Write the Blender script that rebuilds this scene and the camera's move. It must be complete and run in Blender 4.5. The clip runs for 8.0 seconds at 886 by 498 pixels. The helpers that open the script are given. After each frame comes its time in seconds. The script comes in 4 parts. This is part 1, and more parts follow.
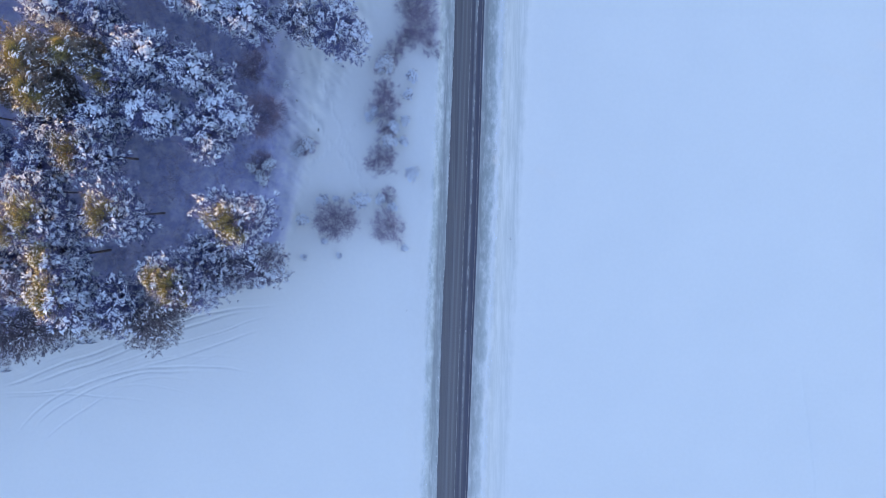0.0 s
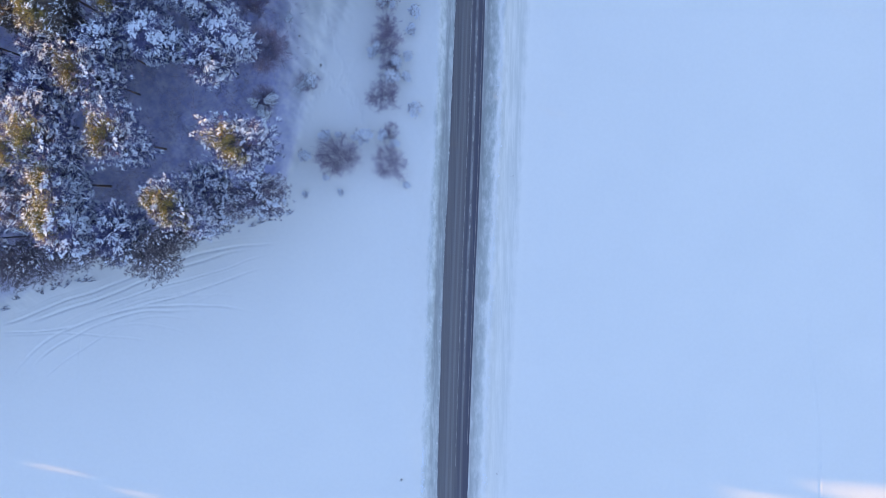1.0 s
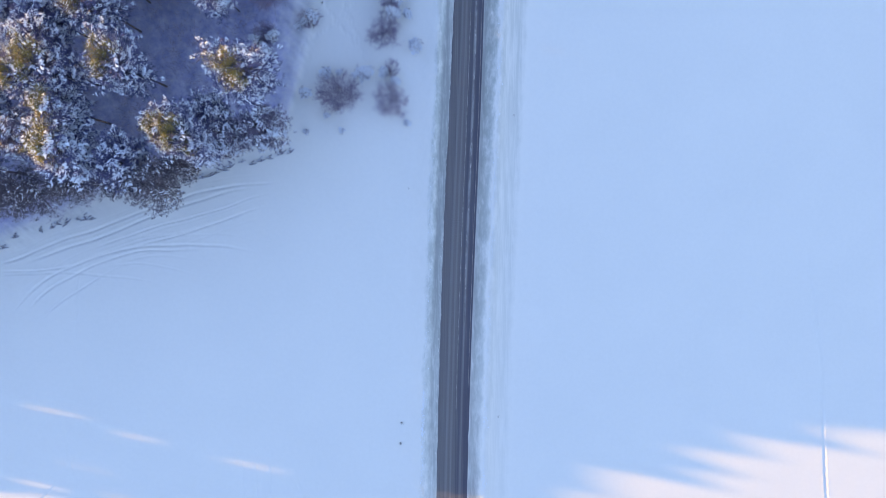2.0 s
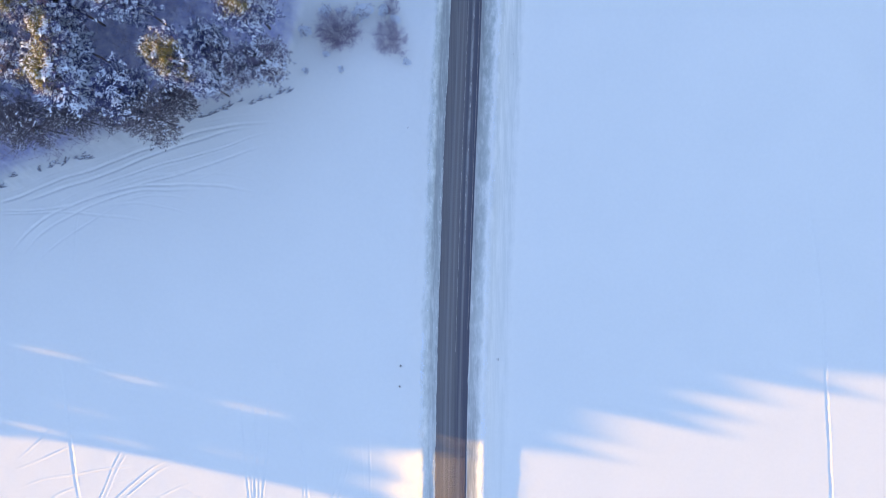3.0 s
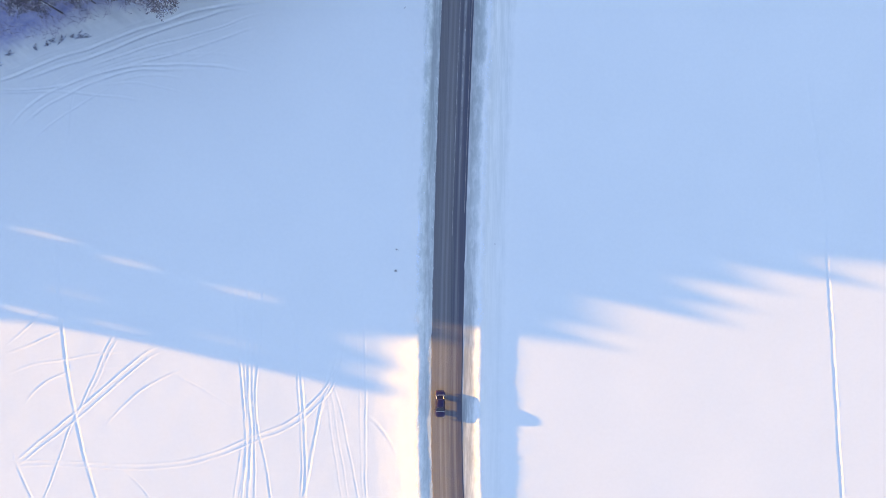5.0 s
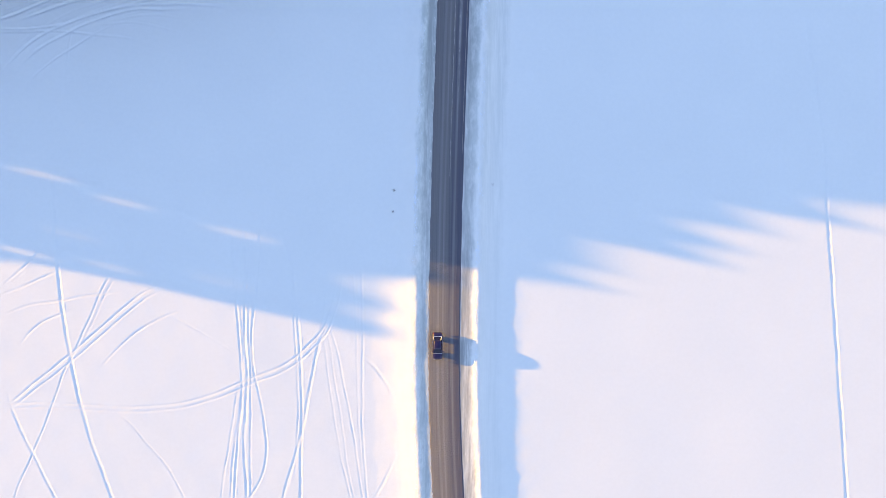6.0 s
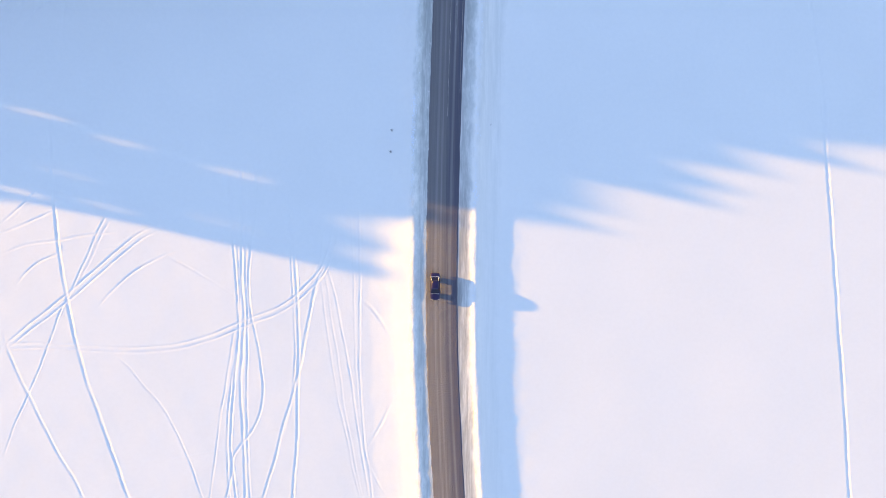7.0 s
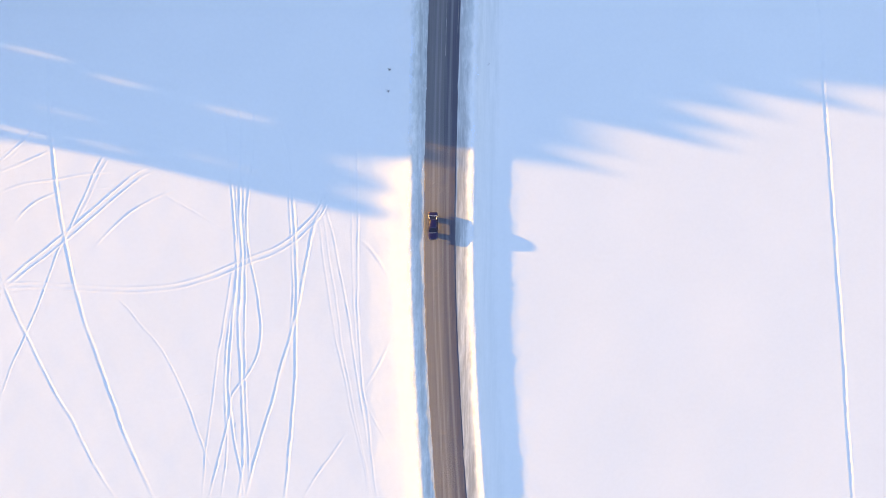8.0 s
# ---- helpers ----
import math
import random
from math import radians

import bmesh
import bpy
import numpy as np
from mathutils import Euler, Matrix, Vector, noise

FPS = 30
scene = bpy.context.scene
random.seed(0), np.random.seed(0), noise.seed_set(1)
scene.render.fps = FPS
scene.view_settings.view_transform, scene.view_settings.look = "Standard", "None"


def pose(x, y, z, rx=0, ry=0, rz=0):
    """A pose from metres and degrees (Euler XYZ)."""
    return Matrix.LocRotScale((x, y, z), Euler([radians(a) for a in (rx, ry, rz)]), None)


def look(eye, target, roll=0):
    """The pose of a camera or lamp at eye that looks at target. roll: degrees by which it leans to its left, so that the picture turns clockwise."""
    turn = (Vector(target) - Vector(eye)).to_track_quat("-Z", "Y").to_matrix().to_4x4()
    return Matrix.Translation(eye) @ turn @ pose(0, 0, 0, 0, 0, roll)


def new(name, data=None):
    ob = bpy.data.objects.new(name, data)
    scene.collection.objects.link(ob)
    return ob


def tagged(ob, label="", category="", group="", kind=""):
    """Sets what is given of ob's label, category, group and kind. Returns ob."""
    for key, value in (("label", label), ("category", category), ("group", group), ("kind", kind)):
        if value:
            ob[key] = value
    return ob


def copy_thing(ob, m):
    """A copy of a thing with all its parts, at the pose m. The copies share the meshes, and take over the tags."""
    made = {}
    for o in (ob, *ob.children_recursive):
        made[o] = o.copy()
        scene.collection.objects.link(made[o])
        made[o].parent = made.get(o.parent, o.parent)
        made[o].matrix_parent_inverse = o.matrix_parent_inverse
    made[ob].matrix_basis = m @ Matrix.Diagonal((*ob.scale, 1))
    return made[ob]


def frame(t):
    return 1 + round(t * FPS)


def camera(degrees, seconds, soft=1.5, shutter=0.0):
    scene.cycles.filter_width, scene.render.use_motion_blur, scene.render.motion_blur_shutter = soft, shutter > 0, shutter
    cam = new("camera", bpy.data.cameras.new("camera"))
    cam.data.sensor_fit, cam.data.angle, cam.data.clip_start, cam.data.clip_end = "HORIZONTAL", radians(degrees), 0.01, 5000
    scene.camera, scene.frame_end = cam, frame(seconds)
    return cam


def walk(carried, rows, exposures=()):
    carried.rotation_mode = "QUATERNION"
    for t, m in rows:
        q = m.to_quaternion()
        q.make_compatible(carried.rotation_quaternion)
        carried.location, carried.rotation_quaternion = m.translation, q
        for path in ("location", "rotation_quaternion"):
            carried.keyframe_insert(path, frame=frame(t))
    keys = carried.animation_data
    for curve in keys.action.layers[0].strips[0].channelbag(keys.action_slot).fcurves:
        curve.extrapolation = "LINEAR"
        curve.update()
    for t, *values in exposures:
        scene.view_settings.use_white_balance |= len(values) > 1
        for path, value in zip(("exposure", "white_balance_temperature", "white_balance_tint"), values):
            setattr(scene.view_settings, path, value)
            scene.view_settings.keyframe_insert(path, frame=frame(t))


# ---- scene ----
cam = camera(79.3, 8.0, 0.8)
EXPOSURE, KELVIN, TINT = 2.09, 6970, 34
PATH = [
    (0.0, 0.000, -0.000, 93.475, -5.703, -1.096, 0.000),
    (0.5, -0.289, -6.175, 93.833, -5.272, -1.130, 0.058),
    (1.0, -0.495, -12.237, 94.175, -4.873, -1.158, 0.100),
    (1.5, -0.620, -18.213, 94.489, -4.497, -1.177, 0.130),
    (2.0, -0.665, -24.123, 94.765, -4.134, -1.186, 0.153),
    (2.5, -0.635, -29.987, 94.996, -3.780, -1.184, 0.173),
    (3.0, -0.535, -35.818, 95.179, -3.431, -1.172, 0.192),
    (3.5, -0.373, -41.625, 95.313, -3.086, -1.149, 0.214),
    (4.0, -0.157, -47.415, 95.399, -2.744, -1.117, 0.238),
    (4.5, 0.102, -53.190, 95.442, -2.410, -1.079, 0.265),
    (5.0, 0.394, -58.948, 95.449, -2.089, -1.037, 0.295),
    (5.5, 0.705, -64.681, 95.431, -1.788, -0.994, 0.326),
    (6.0, 1.019, -70.382, 95.401, -1.518, -0.955, 0.356),
    (6.5, 1.322, -76.034, 95.374, -1.289, -0.924, 0.381),
    (7.0, 1.596, -81.621, 95.369, -1.117, -0.907, 0.398),
    (7.5, 1.820, -87.119, 95.409, -1.018, -0.910, 0.402),
    (8.0, 1.975, -92.503, 95.517, -1.011, -0.940, 0.386),
]
walk(cam, [(t, pose(x, y, z, rx, ry, rz)) for t, x, y, z, rx, ry, rz in PATH], [(0.0, EXPOSURE, KELVIN - 190, TINT), (3.0, EXPOSURE, KELVIN - 90, TINT), (6.0, EXPOSURE, KELVIN, TINT), (8.0, EXPOSURE, KELVIN, TINT)])

# ---- light: a low winter sun from the side, clear blue sky ----
SUN_WAY = Vector((1.0, -0.23, -0.106))
world = bpy.data.worlds.new("sky")
scene.world = world
world.use_nodes = True
wn = world.node_tree.nodes
sky = wn.new("ShaderNodeTexSky")
sky.sky_type = "NISHITA"
sky.sun_disc = False
sky.sun_elevation = radians(5.9)
sky.sun_rotation = radians(-77)
sky.air_density, sky.dust_density, sky.ozone_density = 1.0, 0.0, 1.9
wn["Background"].inputs["Strength"].default_value = 0.15
world.node_tree.links.new(sky.outputs["Color"], wn["Background"].inputs["Color"])
sun = new("sun", bpy.data.lights.new("sun", "SUN"))
sun.data.energy = 3.3
sun.data.angle = radians(0.53)
sun.data.color = (1.0, 0.60, 0.035)
sun.matrix_world = look((0, 0, 200), Vector((0, 0, 200)) + SUN_WAY)


# ---- materials ----
def material(name, rough=0.8, metal=0.0):
    m = bpy.data.materials.new(name)
    m.use_nodes = True
    nodes, links = m.node_tree.nodes, m.node_tree.links
    bsdf = nodes["Principled BSDF"]
    bsdf.inputs["Roughness"].default_value = rough
    bsdf.inputs["Metallic"].default_value = metal
    return m, nodes, links, bsdf


def noise_node(nodes, links, scale, detail=4.0, vector=None, rough=0.55):
    n = nodes.new("ShaderNodeTexNoise")
    n.inputs["Scale"].default_value = scale
    n.inputs["Detail"].default_value = detail
    n.inputs["Roughness"].default_value = rough
    if vector is not None:
        links.new(vector, n.inputs["Vector"])
    return n.outputs["Fac"]


def ramp(nodes, links, value, stops):
    r = nodes.new("ShaderNodeValToRGB")
    while len(r.color_ramp.elements) < len(stops):
        r.color_ramp.elements.new(0.5)
    for e, (p, c) in zip(r.color_ramp.elements, stops):
        e.position, e.color = p, (*c, 1) if len(c) == 3 else c
    links.new(value, r.inputs["Fac"])
    return r.outputs["Color"]


def mix(nodes, links, fac, a, b, how="MIX"):
    n = nodes.new("ShaderNodeMix")
    n.data_type, n.blend_type = "RGBA", how
    for sock, v in ((n.inputs[0], fac), (n.inputs[6], a), (n.inputs[7], b)):
        if isinstance(v, (int, float)):
            sock.default_value = v
        elif isinstance(v, tuple):
            sock.default_value = (*v, 1)
        else:
            links.new(v, sock)
    return n.outputs[2]


def maths(nodes, links, op, a, b=0.0, clamp=False):
    n = nodes.new("ShaderNodeMath")
    n.operation, n.use_clamp = op, clamp
    for sock, v in zip(n.inputs, (a, b)):
        if isinstance(v, (int, float)):
            sock.default_value = v
        else:
            links.new(v, sock)
    return n.outputs[0]


def bump(nodes, links, bsdf, height, strength, distance):
    b = nodes.new("ShaderNodeBump")
    b.inputs["Strength"].default_value, b.inputs["Distance"].default_value = strength, distance
    links.new(height, b.inputs["Height"])
    links.new(b.outputs["Normal"], bsdf.inputs["Normal"])


def place(nodes):
    return nodes.new("ShaderNodeTexCoord").outputs["Object"]


def stretched(nodes, links, vector, sx, sy, sz):
    n = nodes.new("ShaderNodeMapping")
    n.inputs["Scale"].default_value = (sx, sy, sz)
    links.new(vector, n.inputs["Vector"])
    return n.outputs["Vector"]


def band(nodes, links, value, low, high, soft):
    """1 between low and high, with soft sides."""
    up = nodes.new("ShaderNodeMapRange")
    up.inputs["From Min"].default_value, up.inputs["From Max"].default_value = low - soft, low + soft
    links.new(value, up.inputs["Value"])
    down = nodes.new("ShaderNodeMapRange")
    down.inputs["From Min"].default_value, down.inputs["From Max"].default_value = high + soft, high - soft
    links.new(value, down.inputs["Value"])
    return maths(nodes, links, "MULTIPLY", up.outputs[0], down.outputs[0])


def ground_material():
    m, nodes, links, bsdf = material("snow_ground", 0.75)
    at = place(nodes)
    big = noise_node(nodes, links, 0.06, 3, at)
    col = ramp(nodes, links, big, [(0.3, (0.83, 0.86, 0.85)), (0.7, (0.86, 0.885, 0.87))])
    fine = noise_node(nodes, links, 1.4, 5, at)
    col = mix(nodes, links, 0.10, col, ramp(nodes, links, fine, [(0.3, (0.74, 0.77, 0.76)), (0.7, (0.94, 0.95, 0.93))]))
    side = nodes.new("ShaderNodeAttribute")
    side.attribute_name = "verge"
    s = side.outputs["Fac"]
    streak = noise_node(nodes, links, 1.0, 6, stretched(nodes, links, at, 1.6, 0.10, 1.0), 0.7)
    lump = noise_node(nodes, links, 0.9, 6, stretched(nodes, links, at, 1.2, 0.5, 1.0), 0.65)
    dirt = (0.28, 0.305, 0.31)
    slush = (0.44, 0.505, 0.49)
    packed = (0.25, 0.245, 0.255)
    # ploughed, salted snow beside the asphalt, dirtier towards it and along the wooded stretch
    part_y = nodes.new("ShaderNodeSeparateXYZ")
    links.new(at, part_y.inputs[0])
    south = nodes.new("ShaderNodeMapRange")
    south.inputs["From Min"].default_value, south.inputs["From Max"].default_value = -80, -30
    south.inputs["To Min"].default_value, south.inputs["To Max"].default_value = 0.6, 1.0
    links.new(part_y.outputs["Y"], south.inputs["Value"])
    east = nodes.new("ShaderNodeMapRange")
    east.inputs["From Min"].default_value, east.inputs["From Max"].default_value = -80, 5
    east.inputs["To Min"].default_value, east.inputs["To Max"].default_value = 0.3, 1.0
    links.new(part_y.outputs["Y"], east.inputs["Value"])
    trodden = nodes.new("ShaderNodeMapRange")
    trodden.inputs["From Min"].default_value, trodden.inputs["From Max"].default_value = -78, -58
    trodden.inputs["To Min"].default_value, trodden.inputs["To Max"].default_value = 0.95, 0.3
    links.new(part_y.outputs["Y"], trodden.inputs["Value"])
    fray = maths(nodes, links, "SUBTRACT", noise_node(nodes, links, 0.45, 5, stretched(nodes, links, at, 1.0, 0.6, 1.0), 0.65), 0.5)
    beyond = nodes.new("ShaderNodeMapRange")
    beyond.inputs["From Min"].default_value, beyond.inputs["From Max"].default_value = 3.2, 5.2
    links.new(maths(nodes, links, "ABSOLUTE", s), beyond.inputs["Value"])
    s = maths(nodes, links, "ADD", s, maths(nodes, links, "MULTIPLY", maths(nodes, links, "MULTIPLY", fray, 2.2), beyond.outputs[0]))
    for low, high, soft, amount, colour, tex in (
        (-5.5, -2.3, 0.4, 0.8, slush, lump), (-4.4, -2.3, 0.3, 0.8, dirt, streak), (-7.5, -4.8, 1.5, 0.08, slush, lump),
        (2.3, 4.7, 0.4, 0.9, packed, streak), (3.0, 5.1, 0.3, 0.95, slush, lump), (5.9, 6.6, 0.3, 0.40, slush, lump), (6.0, 9.8, 0.6, 0.46, slush, streak), (2.3, 3.6, 0.3, 0.85, dirt, streak), (2.3, 4.4, 0.4, 0.5, dirt, lump),
    ):
        k = band(nodes, links, s, low, high, soft)
        t = nodes.new("ShaderNodeMapRange")
        t.inputs["From Min"].default_value, t.inputs["From Max"].default_value = 0.28, 0.58
        links.new(tex, t.inputs["Value"])
        k = maths(nodes, links, "MULTIPLY", maths(nodes, links, "MULTIPLY", k, t.outputs[0]), trodden.outputs[0] if colour == packed else south.outputs[0] if low < 0 else east.outputs[0])
        col = mix(nodes, links, maths(nodes, links, "MULTIPLY", k, amount), col, colour)
    # blue-violet shade under the trees, painted over the snow's colour
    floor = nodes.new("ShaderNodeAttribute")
    floor.attribute_name = "floor_shade"
    shade_fac = maths(nodes, links, "MULTIPLY", floor.outputs["Fac"], noise_node(nodes, links, 0.7, 6, at, 0.7), True)
    col = mix(nodes, links, shade_fac, col, (0.36, 0.40, 0.68))
    links.new(col, bsdf.inputs["Base Color"])
    grain = noise_node(nodes, links, 2.2, 6, at)
    bump(nodes, links, bsdf, grain, 0.10, 0.05)
    return m


def snow_material():
    m, nodes, links, bsdf = material("snow", 0.8)
    at = place(nodes)
    col = ramp(nodes, links, noise_node(nodes, links, 2.5, 4, at), [(0.3, (0.76, 0.86, 0.98)), (0.7, (0.86, 0.93, 0.99))])
    links.new(col, bsdf.inputs["Base Color"])
    bump(nodes, links, bsdf, noise_node(nodes, links, 9, 3, at), 0.2, 0.05)
    return m


def dirty_snow_material():
    m, nodes, links, bsdf = material("dirty_snow", 0.7)
    at = place(nodes)
    col = ramp(nodes, links, noise_node(nodes, links, 3.0, 5, at), [(0.3, (0.42, 0.42, 0.41)), (0.7, (0.78, 0.79, 0.80))])
    links.new(col, bsdf.inputs["Base Color"])
    bump(nodes, links, bsdf, noise_node(nodes, links, 14, 3, at), 0.3, 0.03)
    return m


def foliage_material(name, dark, light):
    m, nodes, links, bsdf = material(name, 0.7)
    geo = nodes.new("ShaderNodeNewGeometry")
    col = ramp(nodes, links, geo.outputs["Random Per Island"], [(0.0, dark), (1.0, light)])
    info = nodes.new("ShaderNodeObjectInfo")
    tone = ramp(nodes, links, info.outputs["Random"], [(0.0, (0.75, 0.72, 0.7)), (1.0, (1.15, 1.15, 1.0))])
    col = mix(nodes, links, 1.0, col, tone, "MULTIPLY")
    links.new(col, bsdf.inputs["Base Color"])
    return m


def bark_material(name, a, b):
    m, nodes, links, bsdf = material(name, 0.9)
    at = place(nodes)
    v = noise_node(nodes, links, 3.0, 6, stretched(nodes, links, at, 3, 3, 0.6))
    links.new(ramp(nodes, links, v, [(0.3, a), (0.7, b)]), bsdf.inputs["Base Color"])
    bump(nodes, links, bsdf, v, 0.6, 0.04)
    return m


def asphalt_material():
    m, nodes, links, bsdf = material("asphalt", 0.85)
    at = place(nodes)
    side = nodes.new("ShaderNodeAttribute")
    side.attribute_name = "across"
    s = side.outputs["Fac"]
    fine = noise_node(nodes, links, 14, 5, at)
    col = ramp(nodes, links, fine, [(0.3, (0.094, 0.087, 0.118)), (0.7, (0.146, 0.133, 0.168))])
    streak = noise_node(nodes, links, 1.0, 6, stretched(nodes, links, at, 5.0, 0.03, 1.0), 0.65)
    col = mix(nodes, links, 0.5, col, ramp(nodes, links, streak, [(0.35, (0.088, 0.082, 0.11)), (0.62, (0.185, 0.172, 0.208))]))
    # salt-dried wheel paths, and wetter strips between them
    for low, high, soft, k, colour in ((-2.7, -1.5, 0.25, 0.4, (0.19, 0.170, 0.188)), (-1.1, 0.2, 0.3, 0.4, (0.19, 0.170, 0.188)), (0.7, 2.85, 0.2, 0.6, (0.08, 0.073, 0.115)), (1.95, 2.75, 0.12, 0.5, (0.074, 0.068, 0.115))):
        col = mix(nodes, links, maths(nodes, links, "MULTIPLY", band(nodes, links, s, low, high, soft), k), col, colour)
    for low, high in ((-1.35, -0.95), (-0.45, -0.2), (1.2, 1.6)):  # pale dried salt between the wheels
        k = maths(nodes, links, "MULTIPLY", band(nodes, links, s, low, high, 0.12), streak)
        col = mix(nodes, links, maths(nodes, links, "MULTIPLY", k, 0.75), col, (0.26, 0.25, 0.28))
    # a ragged ribbon of packed snow left between the wheels of the far lane, worn away towards the open field
    away = nodes.new("ShaderNodeSeparateXYZ")
    links.new(at, away.inputs[0])
    kept = nodes.new("ShaderNodeMapRange")
    kept.inputs["From Min"].default_value, kept.inputs["From Max"].default_value = -58, -20
    links.new(away.outputs["Y"], kept.inputs["Value"])
    rag = nodes.new("ShaderNodeMapRange")
    rag.inputs["From Min"].default_value, rag.inputs["From Max"].default_value = 0.40, 0.56
    links.new(noise_node(nodes, links, 1.0, 5, stretched(nodes, links, at, 1.5, 0.35, 1.0), 0.65), rag.inputs["Value"])
    k = maths(nodes, links, "MULTIPLY", band(nodes, links, s, 1.24, 1.62, 0.14), maths(nodes, links, "MULTIPLY", rag.outputs[0], kept.outputs[0]))
    col = mix(nodes, links, maths(nodes, links, "MULTIPLY", k, 0.75), col, (0.30, 0.30, 0.34))
    # thin ice and salt films drawn out along the driving direction
    film = noise_node(nodes, links, 1.0, 7, stretched(nodes, links, at, 3.5, 0.045, 1.0), 0.7)
    t = nodes.new("ShaderNodeMapRange")
    t.inputs["From Min"].default_value, t.inputs["From Max"].default_value = 0.56, 0.72
    links.new(film, t.inputs["Value"])
    k = maths(nodes, links, "MULTIPLY", t.outputs[0], 0.35)
    col = mix(nodes, links, k, col, (0.30, 0.31, 0.32))
    col = mix(nodes, links, 1.0, col, (1.33, 1.45, 1.36), "MULTIPLY")  # grit and dried salt all over
    links.new(col, bsdf.inputs["Base Color"])
    bump(nodes, links, bsdf, noise_node(nodes, links, 26, 3, at), 1.0, 0.165)
    return m


def plain(name, colour, rough=0.5, metal=0.0, vary=0.15, scale=6.0):
    m, nodes, links, bsdf = material(name, rough, metal)
    v = noise_node(nodes, links, scale, 4, place(nodes))
    a = tuple(c * (1 - vary) for c in colour)
    b = tuple(min(1.0, c * (1 + vary)) for c in colour)
    links.new(ramp(nodes, links, v, [(0.3, a), (0.7, b)]), bsdf.inputs["Base Color"])
    return m


GROUND = ground_material()
SNOW = snow_material()
DIRTY = dirty_snow_material()
SLUSH = plain("frozen_slush", (0.38, 0.39, 0.40), 0.6, 0.0, 0.45, 3.0)
# needles with the blue of the shade mixed into their colour
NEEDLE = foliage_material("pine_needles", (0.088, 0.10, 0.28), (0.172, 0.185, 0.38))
# gold of the low sun put into the colour of these needles
SUNNY = foliage_material("sunlit_thawed_needles", (0.15, 0.135, 0.12), (0.41, 0.35, 0.10))
OLIVE = foliage_material("olive_pine_needles", (0.11, 0.105, 0.15), (0.24, 0.21, 0.18))
LADEN = foliage_material("snow_laden_pines", (0.24, 0.29, 0.44), (0.66, 0.74, 0.87))
FROSTED = foliage_material("frosted_twigs", (0.13, 0.13, 0.25), (0.25, 0.24, 0.38))
BROWNED = foliage_material("browned_twigs", (0.125, 0.115, 0.19), (0.26, 0.24, 0.29))
BARK = bark_material("pine_bark", (0.055, 0.05, 0.068), (0.105, 0.092, 0.11))
TWIG = foliage_material("shrub_twigs", (0.26, 0.23, 0.40), (0.42, 0.38, 0.60))
GRASS = foliage_material("dry_grass", (0.17, 0.17, 0.21), (0.32, 0.31, 0.36))
ASPHALT = asphalt_material()
LINE = plain("road_paint", (0.28, 0.28, 0.29), 0.7, 0.0, 0.4, 1.2)
PAINT = plain("car_paint", (0.022, 0.016, 0.07), 0.3, 0.0, 0.2, 3.0)
RUBBER = plain("rubber", (0.02, 0.02, 0.02), 0.8)
STEEL = plain("wheel_steel", (0.35, 0.35, 0.37), 0.35, 0.9)
GLASS = plain("car_glass", (0.016, 0.012, 0.03), 0.06)
TRIM = plain("pale_trim", (0.55, 0.56, 0.6), 0.35, 0.3)
LAMP = plain("headlight_glass", (0.6, 0.62, 0.65), 0.15)
TAIL = plain("tail_light_red", (0.25, 0.012, 0.012), 0.25)


# ---- mesh helpers ----
def mesh_from(name, verts, faces, mat, smooth=False):
    verts = np.asarray(verts, dtype=np.float32)
    faces = np.asarray(faces, dtype=np.int32)
    me = bpy.data.meshes.new(name)
    n, k = faces.shape
    me.vertices.add(len(verts))
    me.vertices.foreach_set("co", verts.ravel())
    me.loops.add(n * k)
    me.loops.foreach_set("vertex_index", faces.ravel())
    me.polygons.add(n)
    me.polygons.foreach_set("loop_start", np.arange(0, n * k, k, dtype=np.int32))
    if smooth:
        me.polygons.foreach_set("use_smooth", np.ones(n, dtype=bool))
    me.update(calc_edges=True)
    me.materials.append(mat)
    return me


def bm_mesh(name, bm, mat, smooth=False):
    me = bpy.data.meshes.new(name)
    for f in bm.faces:
        f.smooth = smooth
    bm.normal_update()
    bm.to_mesh(me)
    bm.free()
    me.materials.append(mat)
    return me


def part(name, me, parent, label=""):
    ob = new(name, me)
    ob.parent = parent
    return tagged(ob, label)


def attribute(me, name, values):
    a = me.attributes.new(name, "FLOAT", "POINT")
    a.data.foreach_set("value", np.asarray(values, dtype=np.float32).ravel())


# ---- the lie of the land ----
ROAD_Y = np.array([-400, -200, -160, -136, -120, -110, -95, -75, -52, -25, -5, 14, 33, 70, 120, 400.0])
ROAD_X = np.array([30.0, 10.5, 7.0, 5.05, 4.0, 3.4, 2.85, 3.0, 3.5, 4.3, 5.1, 5.65, 6.2, 7.2, 8.2, 10.0])
ROAD_Z = 0.45


def road_x(y):
    """The road's middle at y, rounded off between its bends."""
    y = np.asarray(y, dtype=float)
    return sum(np.interp(y + d, ROAD_Y, ROAD_X) for d in (-9, -6, -3, 0, 3, 6, 9)) / 7


PROFILE_S = np.array([-12.5, -11, -9.6, -8.4, -7.0, -5.9, -5.2, -4.7, -4.3, -3.8, -3.2, -2.9, -2.7, 2.7, 2.95, 4.0, 5.0, 5.4, 5.8, 6.2, 6.7, 7.6, 9.0, 11.0, 14.0])
PROFILE_Z = np.array([0, 0.05, 0.12, 0.20, 0.35, 0.51, 0.63, 0.60, 0.48, 0.44, 0.43, 0.455, 0.42, 0.443, 0.455, 0.50, 0.57, 0.68, 0.78, 0.74, 0.58, 0.40, 0.22, 0.08, 0])


